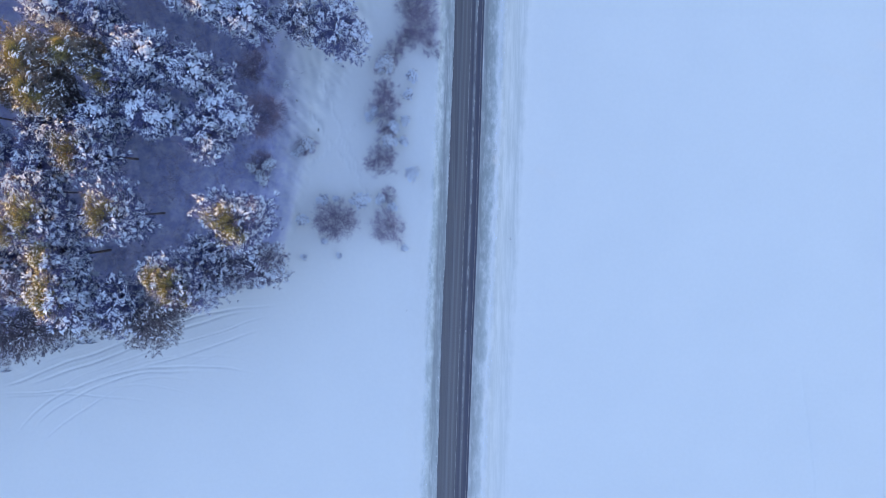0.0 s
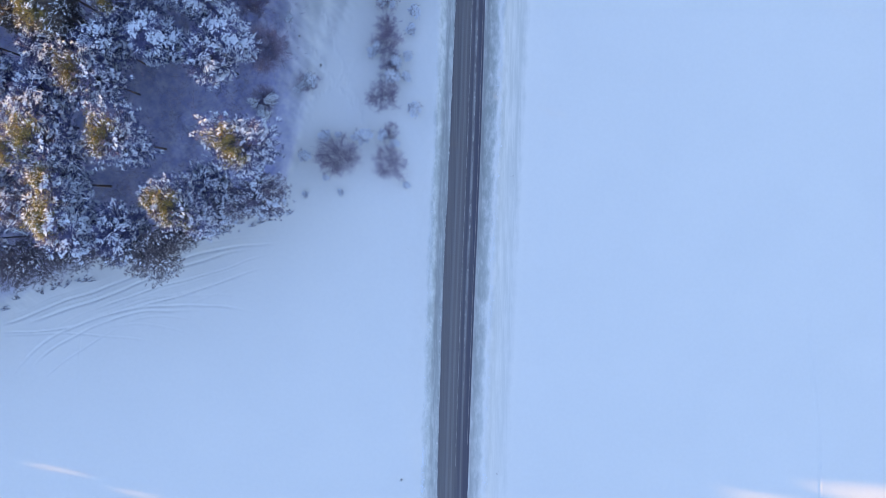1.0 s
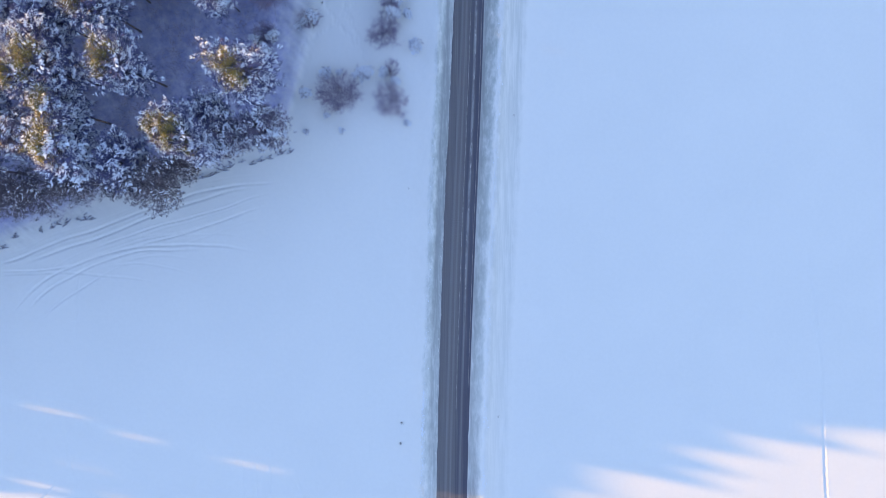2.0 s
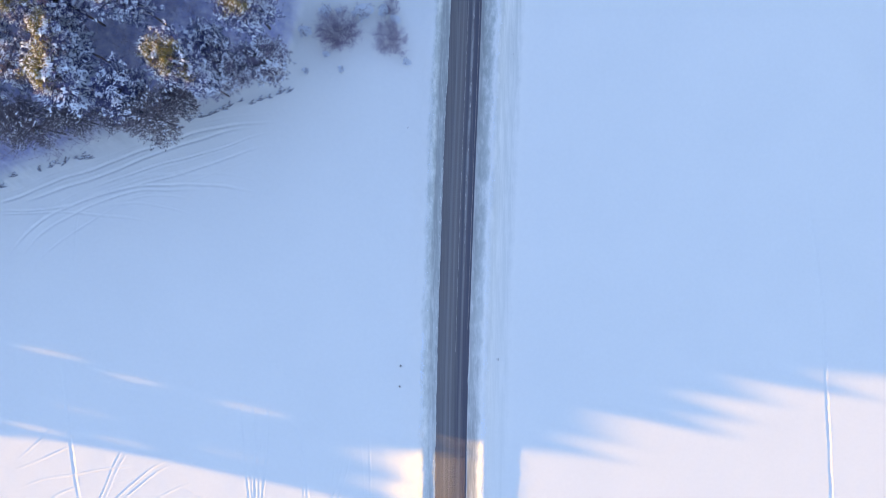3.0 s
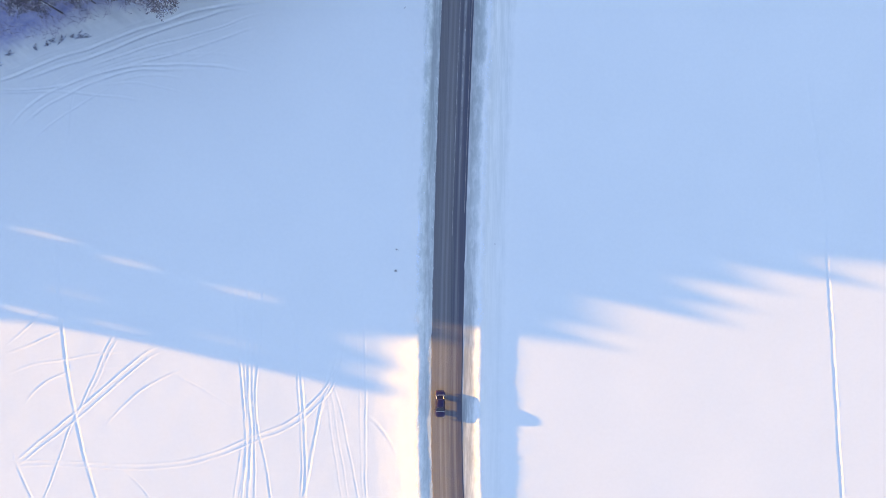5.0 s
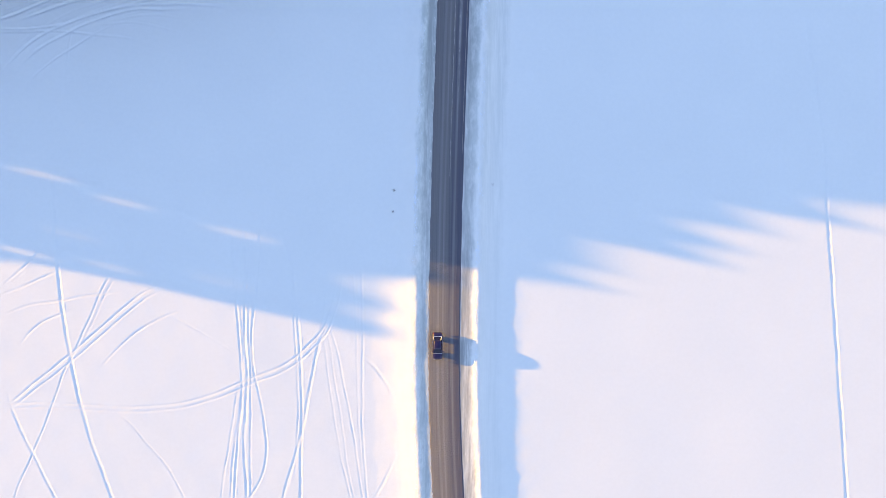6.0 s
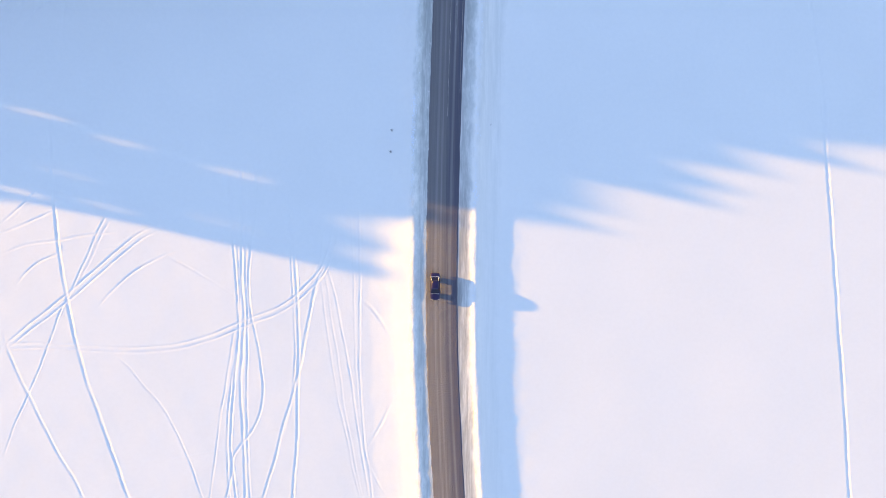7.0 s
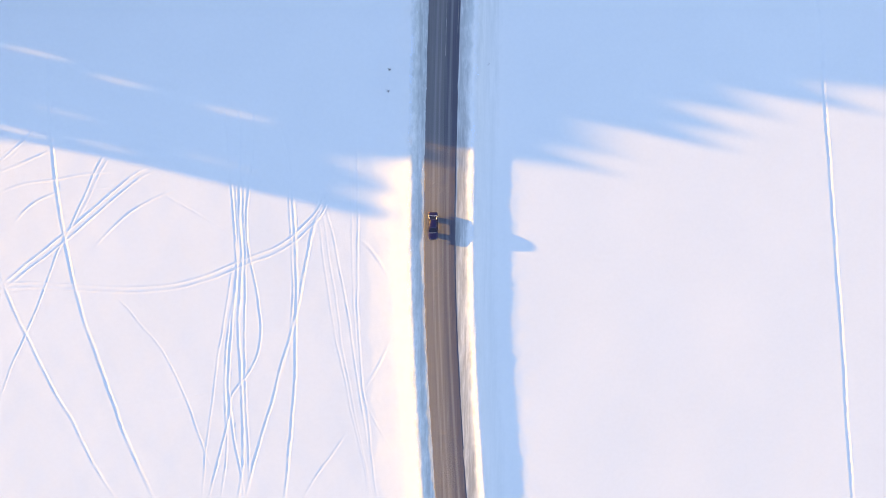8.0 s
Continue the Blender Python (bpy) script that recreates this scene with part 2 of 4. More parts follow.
def waves(x, y, seed, length, n=7):
    rng = np.random.default_rng(seed)
    out = np.zeros(np.broadcast(x, y).shape)
    for _ in range(n):
        a, p, l = rng.uniform(0, 2 * np.pi), rng.uniform(0, 2 * np.pi), length * rng.uniform(0.6, 1.7)
        out += np.sin((x * np.cos(a) + y * np.sin(a)) * 2 * np.pi / l + p)
    return out / n ** 0.5


# Ruts of snowmobiles and skis: half width, depth, and the way they take.
RUTS_FIELD = [
    (0.36, 0.16, [(-66.5, -60.3), (-65.9, -68.7), (-65.4, -76.8), (-64.7, -83.6), (-63.9, -89.5), (-62.8, -95.5), (-61.8, -100.5), (-59.9, -107.5), (-57.4, -114.5), (-55.0, -121.6), (-52.5, -128.7), (-49.5, -135.3), (-47.5, -139.8)]),
    (0.24, 0.16, [(-47.7, -79.8), (-51.0, -81.3), (-54.8, -84.3), (-58.8, -87.9), (-62.7, -91.3), (-66.7, -94.6), (-70.7, -97.9), (-75.6, -102.0)]),
    (0.24, 0.16, [(-47.3, -80.7), (-50.4, -82.2), (-54.3, -85.3), (-58.3, -88.9), (-62.2, -92.3), (-66.2, -95.6), (-70.2, -98.7), (-75.4, -102.8)]),
    (0.30, 0.15, [(-74.4, -98.6), (-73.8, -101.4), (-71.7, -106.6), (-68.8, -112.6), (-65.4, -119.6), (-61.9, -125.6), (-58.5, -132.7), (-54.0, -140.0)]),
]
RUTS_CURVE = [
    (0.24, 0.17, [(-75.6, -100.7), (-68.7, -100.6), (-61.8, -100.9), (-54.9, -101.3), (-48.9, -101.2), (-43.9, -100.6), (-39.0, -99.3), (-35.0, -97.6), (-31.0, -95.9), (-27.0, -94.4), (-24.0, -92.6), (-21.5, -90.3), (-19.2, -87.9), (-17.8, -85.2), (-16.7, -81.2), (-16.0, -77.1)]),
    (0.24, 0.17, [(-75.6, -101.6), (-68.7, -101.5), (-61.8, -101.8), (-54.9, -102.2), (-48.9, -102.1), (-43.9, -101.5), (-38.8, -100.2), (-34.6, -98.5), (-30.6, -96.8), (-26.6, -95.3), (-23.4, -93.4), (-20.8, -91.1), (-18.4, -88.5), (-17.0, -85.7), (-15.8, -81.6), (-15.2, -77.6)]),
    (0.17, 0.08, [(-20.2, -89.7), (-18.8, -86.2), (-18.2, -81.2), (-17.6, -76.2)]),
    (0.22, 0.13, [(-55.0, -76.3), (-57.0, -79.0), (-58.6, -82.5), (-60.6, -87.0), (-62.3, -90.7), (-64.7, -95.5), (-66.5, -100.5), (-68.7, -106.3), (-70.6, -110.6), (-72.8, -115.6), (-74.8, -121.1)]),
    (0.18, 0.09, [(-54.2, -76.7), (-56.2, -79.5), (-57.9, -83.0), (-59.9, -87.3), (-61.7, -91.0)]),
]
RUTS_LANES = [
    (0.26, 0.16, [(-35.2, -68.9), (-34.5, -78.3), (-34.0, -84.3), (-33.5, -90.3), (-33.2, -95.3), (-33.2, -100.3), (-33.8, -106.4), (-34.2, -111.4), (-34.5, -116.5), (-34.5, -120.5), (-34.0, -124.6), (-33.5, -128.7), (-32.5, -133.7), (-31.6, -139.9)]),
    (0.28, 0.16, [(-32.6, -68.8), (-32.5, -78.3), (-32.6, -84.3), (-32.6, -90.3), (-32.2, -95.3), (-32.5, -102.4), (-32.8, -108.4), (-32.5, -114.5), (-32.2, -120.5), (-32.0, -126.6), (-32.0, -132.7), (-32.9, -139.9)]),
    (0.26, 0.16, [(-29.8, -67.8), (-30.4, -78.3), (-30.8, -82.3), (-31.2, -86.3), (-31.4, -90.3), (-31.0, -95.3), (-30.0, -99.3), (-29.2, -104.4), (-28.8, -109.4), (-29.5, -113.4), (-31.0, -116.5), (-33.0, -119.0), (-34.2, -121.0), (-34.5, -124.6), (-35.5, -128.7), (-36.5, -132.7), (-37.5, -136.8), (-38.2, -140.1)]),
]
RUTS_LANES_THIN = [
    (0.16, 0.09, [(-33.8, -97.3), (-35.2, -106.4), (-36.5, -114.5), (-37.5, -122.6), (-38.5, -129.7), (-39.3, -139.9)]),
    (0.18, 0.12, [(-31.4, -71.3), (-31.7, -80.3), (-31.9, -88.3), (-31.6, -94.3), (-31.6, -102.3), (-31.7, -112.4), (-31.4, -122.6), (-31.0, -130.7), (-30.9, -138.8)]),
    (0.17, 0.10, [(-33.6, -70.3), (-33.4, -80.3), (-33.1, -87.3), (-32.9, -94.3), (-33.6, -102.4), (-34.8, -110.4), (-35.2, -120.5), (-34.8, -129.7), (-36.0, -139.9)]),
]
RUTS_BELT = [
    (0.30, 0.16, [(-26.2, -69.8), (-24.2, -77.2), (-23.4, -83.2), (-23.0, -88.2), (-22.8, -93.2), (-22.5, -98.3), (-22.5, -104.3), (-22.7, -110.4), (-22.7, -116.5), (-23.1, -122.6), (-23.7, -129.7), (-24.1, -134.8), (-24.7, -140.1)]),
    (0.18, 0.10, [(-25.0, -75.2), (-24.0, -83.2), (-23.7, -89.2), (-23.4, -94.3), (-23.1, -100.3), (-23.3, -106.3), (-23.8, -114.4)]),
    (0.28, 0.15, [(-17.6, -86.0), (-19.5, -90.2), (-20.5, -95.2), (-21.3, -99.3), (-22.2, -104.3), (-23.5, -109.4), (-25.0, -114.4), (-26.5, -120.5), (-28.0, -125.6), (-29.5, -130.7), (-30.8, -135.8), (-31.7, -140.1)]),
    (0.18, 0.09, [(-18.4, -87.7), (-20.2, -93.7), (-21.7, -100.3), (-22.6, -106.3), (-24.2, -112.4), (-25.8, -119.5)]),
]
RUTS_EAST = [
    (0.20, 0.06, [(-18.8, -88.0), (-18.2, -92.2), (-17.6, -97.2), (-16.5, -104.3), (-15.5, -110.4), (-14.1, -116.4), (-12.9, -122.5), (-11.4, -128.6), (-10.1, -134.8), (-9.1, -139.9)]),
    (0.20, 0.06, [(-18.0, -87.2), (-17.4, -91.2), (-16.7, -96.2), (-15.5, -103.3), (-14.6, -110.4), (-13.5, -116.4), (-12.3, -122.5), (-10.8, -129.7), (-9.6, -135.8), (-8.7, -139.9)]),
    (0.22, 0.09, [(-17.6, -86.4), (-16.0, -92.2), (-15.0, -97.2), (-13.6, -104.3), (-12.5, -111.4), (-11.5, -118.5), (-10.3, -125.6), (-9.6, -130.7)]),
    (0.24, 0.09, [(-12.0, -73.1), (-11.7, -83.1), (-11.6, -90.1), (-11.7, -94.2), (-11.7, -100.2), (-11.6, -106.3), (-11.2, -112.4), (-10.6, -119.5), (-9.8, -123.5), (-9.2, -129.7), (-8.5, -135.8), (-7.8, -139.9)]),
    (0.18, 0.05, [(-13.4, -76.1), (-13.0, -83.1), (-12.7, -90.2), (-12.6, -97.2), (-12.3, -104.3), (-11.8, -111.4), (-11.1, -118.5)]),
]
RUTS_EAST_SHORT = [
    (0.34, 0.17, [(-11.2, -92.6), (-9.1, -94.7), (-7.3, -97.2), (-6.0, -99.8)]),
    (0.30, 0.11, [(-5.8, -110.9), (-7.6, -114.6), (-9.6, -118.2), (-10.8, -120.9)]),
    (0.24, 0.08, [(-10.2, -121.7), (-8.8, -124.6), (-6.9, -128.0), (-5.0, -130.9)]),
    (0.26, 0.10, [(-13.7, -127.6), (-16.1, -131.2), (-18.9, -135.0), (-21.9, -140.1)]),
]
RUTS_WEST = [
    (0.26, 0.20, [(-64.6, -76.8), (-68.6, -78.6), (-72.0, -80.1), (-75.5, -81.5)]),
    (0.24, 0.17, [(-54.3, -80.9), (-59.7, -81.4), (-63.7, -82.2), (-68.6, -82.9), (-71.5, -83.6), (-75.5, -85.1)]),
    (0.26, 0.22, [(-63.2, -84.3), (-65.2, -84.9), (-67.6, -85.9), (-70.1, -87.7), (-72.4, -90.6)]),
    (0.20, 0.14, [(-71.0, -76.9), (-72.5, -78.5), (-75.0, -79.9)]),
    (0.22, 0.22, [(-68.3, -73.2), (-70.0, -75.2), (-72.5, -77.5), (-75.2, -79.9)]),
    (0.26, 0.14, [(-43.7, -84.0), (-46.9, -85.2), (-50.9, -87.4), (-54.6, -90.5), (-58.3, -94.5)]),
]
RUTS_WEST_FAINT = [
    (0.22, 0.16, [(-46.4, -84.7), (-40.9, -87.7), (-35.0, -91.3), (-33.5, -92.5)]),
    (0.22, 0.14, [(-55.9, -102.1), (-52.4, -105.0), (-49.7, -108.5), (-46.8, -111.7), (-44.4, -116.0), (-41.9, -121.6), (-39.4, -128.7), (-37.6, -133.9)]),
    (0.18, 0.09, [(-58.7, -81.0), (-57.8, -84.5), (-56.3, -87.0)]),
    (0.18, 0.09, [(-52.8, -83.5), (-58.8, -84.0), (-62.9, -84.3)]),
    (0.15, 0.07, [(-25.0, -114.9), (-28.0, -116.3), (-32.0, -117.3)]),
    (0.15, 0.07, [(-35.0, -119.5), (-41.0, -120.6), (-48.0, -121.6), (-55.0, -122.0)]),
]
RUTS_WOODSIDE = [
    (0.34, 0.16, [(-76.4, -33.7), (-72.4, -32.5), (-68.4, -30.7), (-64.4, -29.2), (-59.5, -27.7), (-54.5, -25.7), (-50.5, -24.2), (-46.5, -23.0), (-42.6, -21.5), (-38.6, -20.5), (-33.7, -19.8), (-27.8, -19.3)]),
    (0.34, 0.16, [(-71.5, -33.4), (-66.5, -31.5), (-61.5, -29.9), (-56.5, -28.2), (-52.6, -26.5), (-48.6, -24.9), (-44.6, -23.5), (-40.6, -22.3), (-36.7, -21.0), (-31.8, -20.2)]),
    (0.26, 0.10, [(-59.6, -30.7), (-53.6, -28.7), (-47.7, -26.7), (-42.7, -25.5), (-36.8, -23.7), (-32.8, -22.2), (-28.8, -21.0)]),
    (0.28, 0.12, [(-54.7, -31.2), (-48.8, -29.5), (-43.8, -28.2), (-38.8, -26.5), (-33.8, -24.7), (-29.9, -23.5)]),
    (0.32, 0.14, [(-74.9, -42.8), (-72.8, -40.2), (-70.2, -37.7), (-66.7, -35.4), (-62.7, -33.7), (-58.7, -32.2), (-53.7, -30.9), (-48.8, -30.4), (-43.9, -30.3), (-38.9, -30.4), (-35.0, -30.9), (-31.0, -31.7)]),
]
RUTS_WOODSIDE_OLD = [
    (0.30, 0.13, [(-72.5, -43.0), (-69.8, -39.7), (-66.8, -37.4), (-62.7, -35.2), (-58.7, -33.4), (-54.7, -32.0), (-50.8, -31.3), (-44.9, -31.2), (-40.9, -31.0)]),
    (0.26, 0.12, [(-76.9, -35.0), (-71.5, -35.0), (-66.6, -34.5), (-62.7, -33.7), (-58.7, -32.5)]),
    (0.24, 0.10, [(-77.0, -35.7), (-70.6, -35.4), (-64.7, -35.2), (-59.8, -35.7), (-54.9, -36.0), (-50.0, -36.7)]),
    (0.24, 0.09, [(-54.8, -33.2), (-50.8, -32.4), (-46.9, -32.2), (-43.0, -32.9)]),
    (0.26, 0.11, [(-71.1, -45.3), (-69.0, -43.0), (-66.5, -40.8), (-63.9, -39.0), (-60.9, -37.2), (-57.8, -35.2), (-54.8, -33.7)]),
    (0.20, 0.08, [(-58.6, -29.7), (-57.3, -27.7), (-56.7, -25.7), (-56.8, -23.8)]),
    (0.20, 0.07, [(-64.1, -47.9), (-63.5, -42.8), (-63.1, -39.2), (-62.6, -35.7), (-61.7, -33.7)]),
]
RUTS_FAINT = [
    (0.46, 0.105, [(67.0, -31), (67.8, -35.8), (69.0, -42.0), (70.1, -48.4), (71.2, -56.0), (71.6, -61.1), (72.0, -66.2), (72.6, -72.2), (73.3, -79.4), (73.8, -85.5), (74.5, -92.6), (75.1, -99.8), (75.8, -105.9), (76.5, -114.1), (77.1, -122.4), (77.8, -130.6), (79, -142)]),
    (0.2, 0.06, [(-62, -33), (-52, -29.6), (-44, -27.9), (-38, -25.8)]),
    (0.2, 0.06, [(-58, -34), (-52, -33.6), (-46, -34.6), (-41, -36)]),
]


def smooth_way(points, step=0.5):
    """Points along a curve through the given ones."""
    p = np.array([points[0], *points, points[-1]], dtype=float)
    out = []
    for a, b, c, d in zip(p, p[1:], p[2:], p[3:]):
        n = max(2, int(np.linalg.norm(c - b) / step))
        t = np.linspace(0, 1, n, endpoint=False)[:, None]
        out.append(0.5 * (2 * b + (c - a) * t + (2 * a - 5 * b + 4 * c - d) * t ** 2 + (3 * b - a - 3 * c + d) * t ** 3))
    out.append(p[-1:])
    return np.concatenate(out)


def steps(*spans):
    """Coordinates from spans (start, end, step)."""
    return np.unique(np.round(np.concatenate([np.arange(a, b, s) for a, b, s in spans]), 4))


WOOD_EDGE_X = np.array([-300, -208, -204, -170, -165, -147, -120, -100, -82, -76, -58, -47, -43, -34, -26, -20, -12, 0])
WOOD_EDGE_Y = np.array([-30, -35, -43.5, -51.5, -47.5, -44.0, -38.9, -36.8, -34.3, -31, -23, -21.5, -18, -15, -11, 8, 24, 60])


def build_ground():
    far = np.array([90, 100, 115, 140, 180, 240, 330, 480, 700, 1000, 1500, 2500.0])
    xs = np.unique(np.concatenate([-far, steps((-80, -8, 0.16), (-8, 22, 0.2), (22, 67, 0.8), (67, 81, 0.19), (81, 90, 1)), [-82, -84, -87], far]))
    ys = np.unique(np.concatenate([-60 - far - 25, steps((-142, -60, 0.19), (-60, -48, 0.3), (-48, -17, 0.19), (-17, -4, 0.45), (-4, 22, 0.3), (22, 40, 0.5)), [44, 50, 60], 60 + far[2:] - 40]))
    X, Y = np.meshgrid(xs, ys)
    S = X - road_x(Y)
    near = np.exp(-np.maximum(0, np.abs(S) - 4) / 3)
    bent = S + np.clip((np.abs(S) - 3.3) / 1.2, 0, 1) * (0.09 * waves(X * 0, Y, 14, 9) + 0.05 * waves(X * 0, Y, 15, 2.2))
    bent = bent + np.clip((-S - 6.0) / 3, 0, 1) * (0.55 * waves(X * 0.5, Y, 16, 15) + 0.3 * waves(X * 0.5, Y, 17, 4))
    Z = sum(np.interp(bent + d, PROFILE_S, PROFILE_Z) for d in (-0.3, -0.15, 0, 0.15, 0.3)) / 5
    Z = np.where(np.abs(S) < 2.95, np.interp(S, PROFILE_S, PROFILE_Z), Z)
    inside = (np.abs(X) < 100) & (Y > -160) & (Y < 80)
    Z += inside * 0.012 * waves(X, Y, 3, 17) + inside * 0.0025 * waves(X, Y, 4, 2.5) + (inside & (S < -9)) * 0.006 * waves(X, Y, 18, 6)
    # uneven ploughed banks on both sides of the asphalt
    bank = np.exp(-((S + 5.0) / 0.5) ** 2) + np.exp(-((S - 5.9) / 0.55) ** 2)
    Z += bank * (0.015 * waves(X * 2, Y, 5, 1.3) + 0.03 * waves(X, Y, 6, 7) + 0.01 * waves(X * 2, Y * 2, 8, 0.9))
    Z += near * inside * (np.abs(S) > 2.9) * 0.006 * waves(X * 2, Y, 9, 3.0)
    foot = np.exp(-((S - 13.5) / 2.0) ** 2)
    Z += foot * 0.015 * waves(X, Y, 12, 3)
    # drifts under the trees
    edge = np.interp(X, WOOD_EDGE_X, WOOD_EDGE_Y)
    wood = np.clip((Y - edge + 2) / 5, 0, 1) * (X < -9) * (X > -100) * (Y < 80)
    Z += wood * 0.10 * waves(X, Y, 10, 3.2)
    # foot tracks of animals across the clearing
    for x0, y0, x1, y1 in ((-24, 3, -13, 12), (-21, 14, -14, 4), (-19, 20, -12.5, 3), (-15.5, 9, -10, -3)):
        for step in np.arange(0, 1, 0.6 / math.hypot(x1 - x0, y1 - y0)):
            fx, fy = x0 + (x1 - x0) * step + 0.25 * math.sin(step * 31), y0 + (y1 - y0) * step + 0.4 * math.sin(step * 9)
            i0, i1 = np.searchsorted(xs, (fx - 0.7, fx + 0.7))
            j0, j1 = np.searchsorted(ys, (fy - 0.7, fy + 0.7))
            Z[j0:j1, i0:i1] -= 0.09 * np.exp(-((X[j0:j1, i0:i1] - fx) ** 2 + (Y[j0:j1, i0:i1] - fy) ** 2) / 0.05)
    # hoof and boot marks in the untidy snow by the trees
    Z += wood * 0.03 * waves(X, Y, 11, 0.9)
    trails = RUTS_FIELD + RUTS_CURVE + RUTS_LANES + RUTS_LANES_THIN + RUTS_BELT + RUTS_EAST + RUTS_EAST_SHORT + RUTS_WEST + RUTS_WEST_FAINT + RUTS_WOODSIDE + RUTS_WOODSIDE_OLD + RUTS_FAINT
    rng = np.random.default_rng(40)
    for half, depth, way in RUTS_WOODSIDE:  # single passes beside the worn ones
        for d in (rng.choice((-1, 1)) * rng.uniform(0.7, 1.9),):
            trails.append((0.2, 0.035, [(x + 0.3 * d + rng.normal(0, 0.12), y + d + rng.normal(0, 0.12)) for x, y in way]))
    dug, heaped = np.zeros_like(Z), np.zeros_like(Z)
    for half, depth, way in trails:
        pts = smooth_way(way)
        pts = pts + 0.04 * np.stack([waves(pts[:, 1] * 1.0, pts[:, 0], 51, 6), waves(pts[:, 0] * 1.0, pts[:, 1], 52, 6)], -1)
        half = max(0.15, half * (0.82 if half > 0.27 else 0.68))
        if way[0][1] > -50:  # deep soft wheel ruts by the wood
            half, depth = half * 0.8, depth * 1.5
        deep, rim = depth * (0.44 if way[0][0] > 0 or way[0][1] > -50 else 0.31 if half > 0.27 else 0.29), max(0.1, half * 0.3)
        for step, (a, b) in enumerate(zip(pts, pts[1:])):
            fade = min(1.0, (step + 1) / 8, (len(pts) - 1 - step) / 14)
            m = half + 4 * rim
            i0, i1 = np.searchsorted(xs, (min(a[0], b[0]) - m, max(a[0], b[0]) + m))
            j0, j1 = np.searchsorted(ys, (min(a[1], b[1]) - m, max(a[1], b[1]) + m))
            if i1 <= i0 or j1 <= j0:
                continue
            gx, gy = X[j0:j1, i0:i1], Y[j0:j1, i0:i1]
            v = b - a
            L = max(v @ v, 1e-6)
            t = ((gx - a[0]) * v[0] + (gy - a[1]) * v[1]) / L
            ok = (t >= -0.1) & (t < 1.1)
            d = np.abs((gx - a[0]) * v[1] - (gy - a[1]) * v[0]) / L ** 0.5
            worn = fade * (0.85 + 0.15 * np.sin(gx * 0.7 + gy * 0.5))
            cut = np.where(ok, -deep * worn * np.exp(-(d / half) ** 2.6), 0)
            top = np.where(ok, 0.55 * deep * worn * np.exp(-((d - half - rim) / rim) ** 2), 0)
            dug[j0:j1, i0:i1] = np.minimum(dug[j0:j1, i0:i1], cut)
            heaped[j0:j1, i0:i1] = np.maximum(heaped[j0:j1, i0:i1], top)
    crumble = 0.8 + 0.35 * waves(X, Y, 61, 1.6) + 0.3 * waves(X, Y, 62, 3.5)
    Z += dug * np.clip(0.9 + 0.2 * waves(X, Y, 63, 2.6), 0.4, 1.3) + heaped * np.clip(1 + dug / 0.04, 0, 1) * np.clip(crumble, 0.05, 1.7)
    n, k = len(ys), len(xs)
    idx = np.arange(n * k, dtype=np.int32).reshape(n, k)
    faces = np.stack([idx[:-1, :-1], idx[:-1, 1:], idx[1:, 1:], idx[1:, :-1]], -1).reshape(-1, 4)
    me = mesh_from("ground", np.stack([X, Y, Z], -1).reshape(-1, 3), faces, GROUND, True)
    attribute(me, "verge", np.clip(np.where(S < 0, S * (1 + 0.14 * np.clip((Y + 18) / 45, 0, 1)), S), -60, 60))
    # how strongly the woodland floor is coloured as shaded
    attribute(me, "floor_shade", np.clip((Y - edge - 0.5) / 4, 0, 1) * wood * 1.6 * np.clip((-21 - X) / 7, 0, 1))
    tagged(new("ground", me), "snow-covered field and woodland floor with snowmobile ruts", "snow field", kind="structure")


build_ground()


def ribbon(name, mat, y0, y1, offsets, heights, step=1.0, wobble=0.0, seed=1, squeeze=0.0):
    """A strip that follows the road, squeezed by the snow towards the wood."""
    ys = np.arange(y0, y1 + step / 2, step)
    rng = np.random.default_rng(seed)
    V = []
    for y in ys:
        w = rng.normal(0, wobble) if wobble else 0
        c = float(road_x(y))
        k = squeeze * min(1.0, max(0.0, (y + 18) / 45))
        jag = 0.05 * math.sin(y * 1.3) + 0.04 * math.sin(y * 3.1 + 1)
        V.append([(c + o * (1 - k * (0.17 if o < 0 else 0.085)) + w * np.sign(o) + (jag * squeeze if o < -2.5 else 0), y, h) for o, h in zip(offsets, heights)])
    V = np.array(V)
    n, k = V.shape[:2]
    idx = np.arange(n * k).reshape(n, k)
    F = np.stack([idx[:-1, :-1], idx[:-1, 1:], idx[1:, 1:], idx[1:, :-1]], -1).reshape(-1, 4)
    me = mesh_from(name, V.reshape(-1, 3), F, mat, True)
    attribute(me, "across", np.tile(offsets, n))
    return me


# asphalt with a slight crown and sides that go down into the snow
offs = np.array([-2.86, -2.82, -2.6, -2.2, -1.6, -1.0, -0.5, 0, 0.5, 1.0, 1.6, 2.2, 2.6, 2.82, 2.86])
crown = ROAD_Z + 0.047 - np.where(offs < 0, 0.02, 0.013) * np.abs(offs)
crown[[0, -1]] = ROAD_Z - 0.25
road = tagged(new("road", ribbon("road", ASPHALT, -390, 390, offs, crown, 1.0, 0.0, 1, 1.0)), "two-lane grey asphalt road with salt-dried wheel paths", "road", kind="structure")
line = tagged(new("centre_line", ribbon("centre_line", LINE, -60, 60, np.array([0.36, 0.37, 0.47, 0.48]), np.array([0.488, 0.501, 0.5, 0.486]), 1.0, 0.012, 4)), "worn white centre line painted on the asphalt", "road marking", kind="structure")


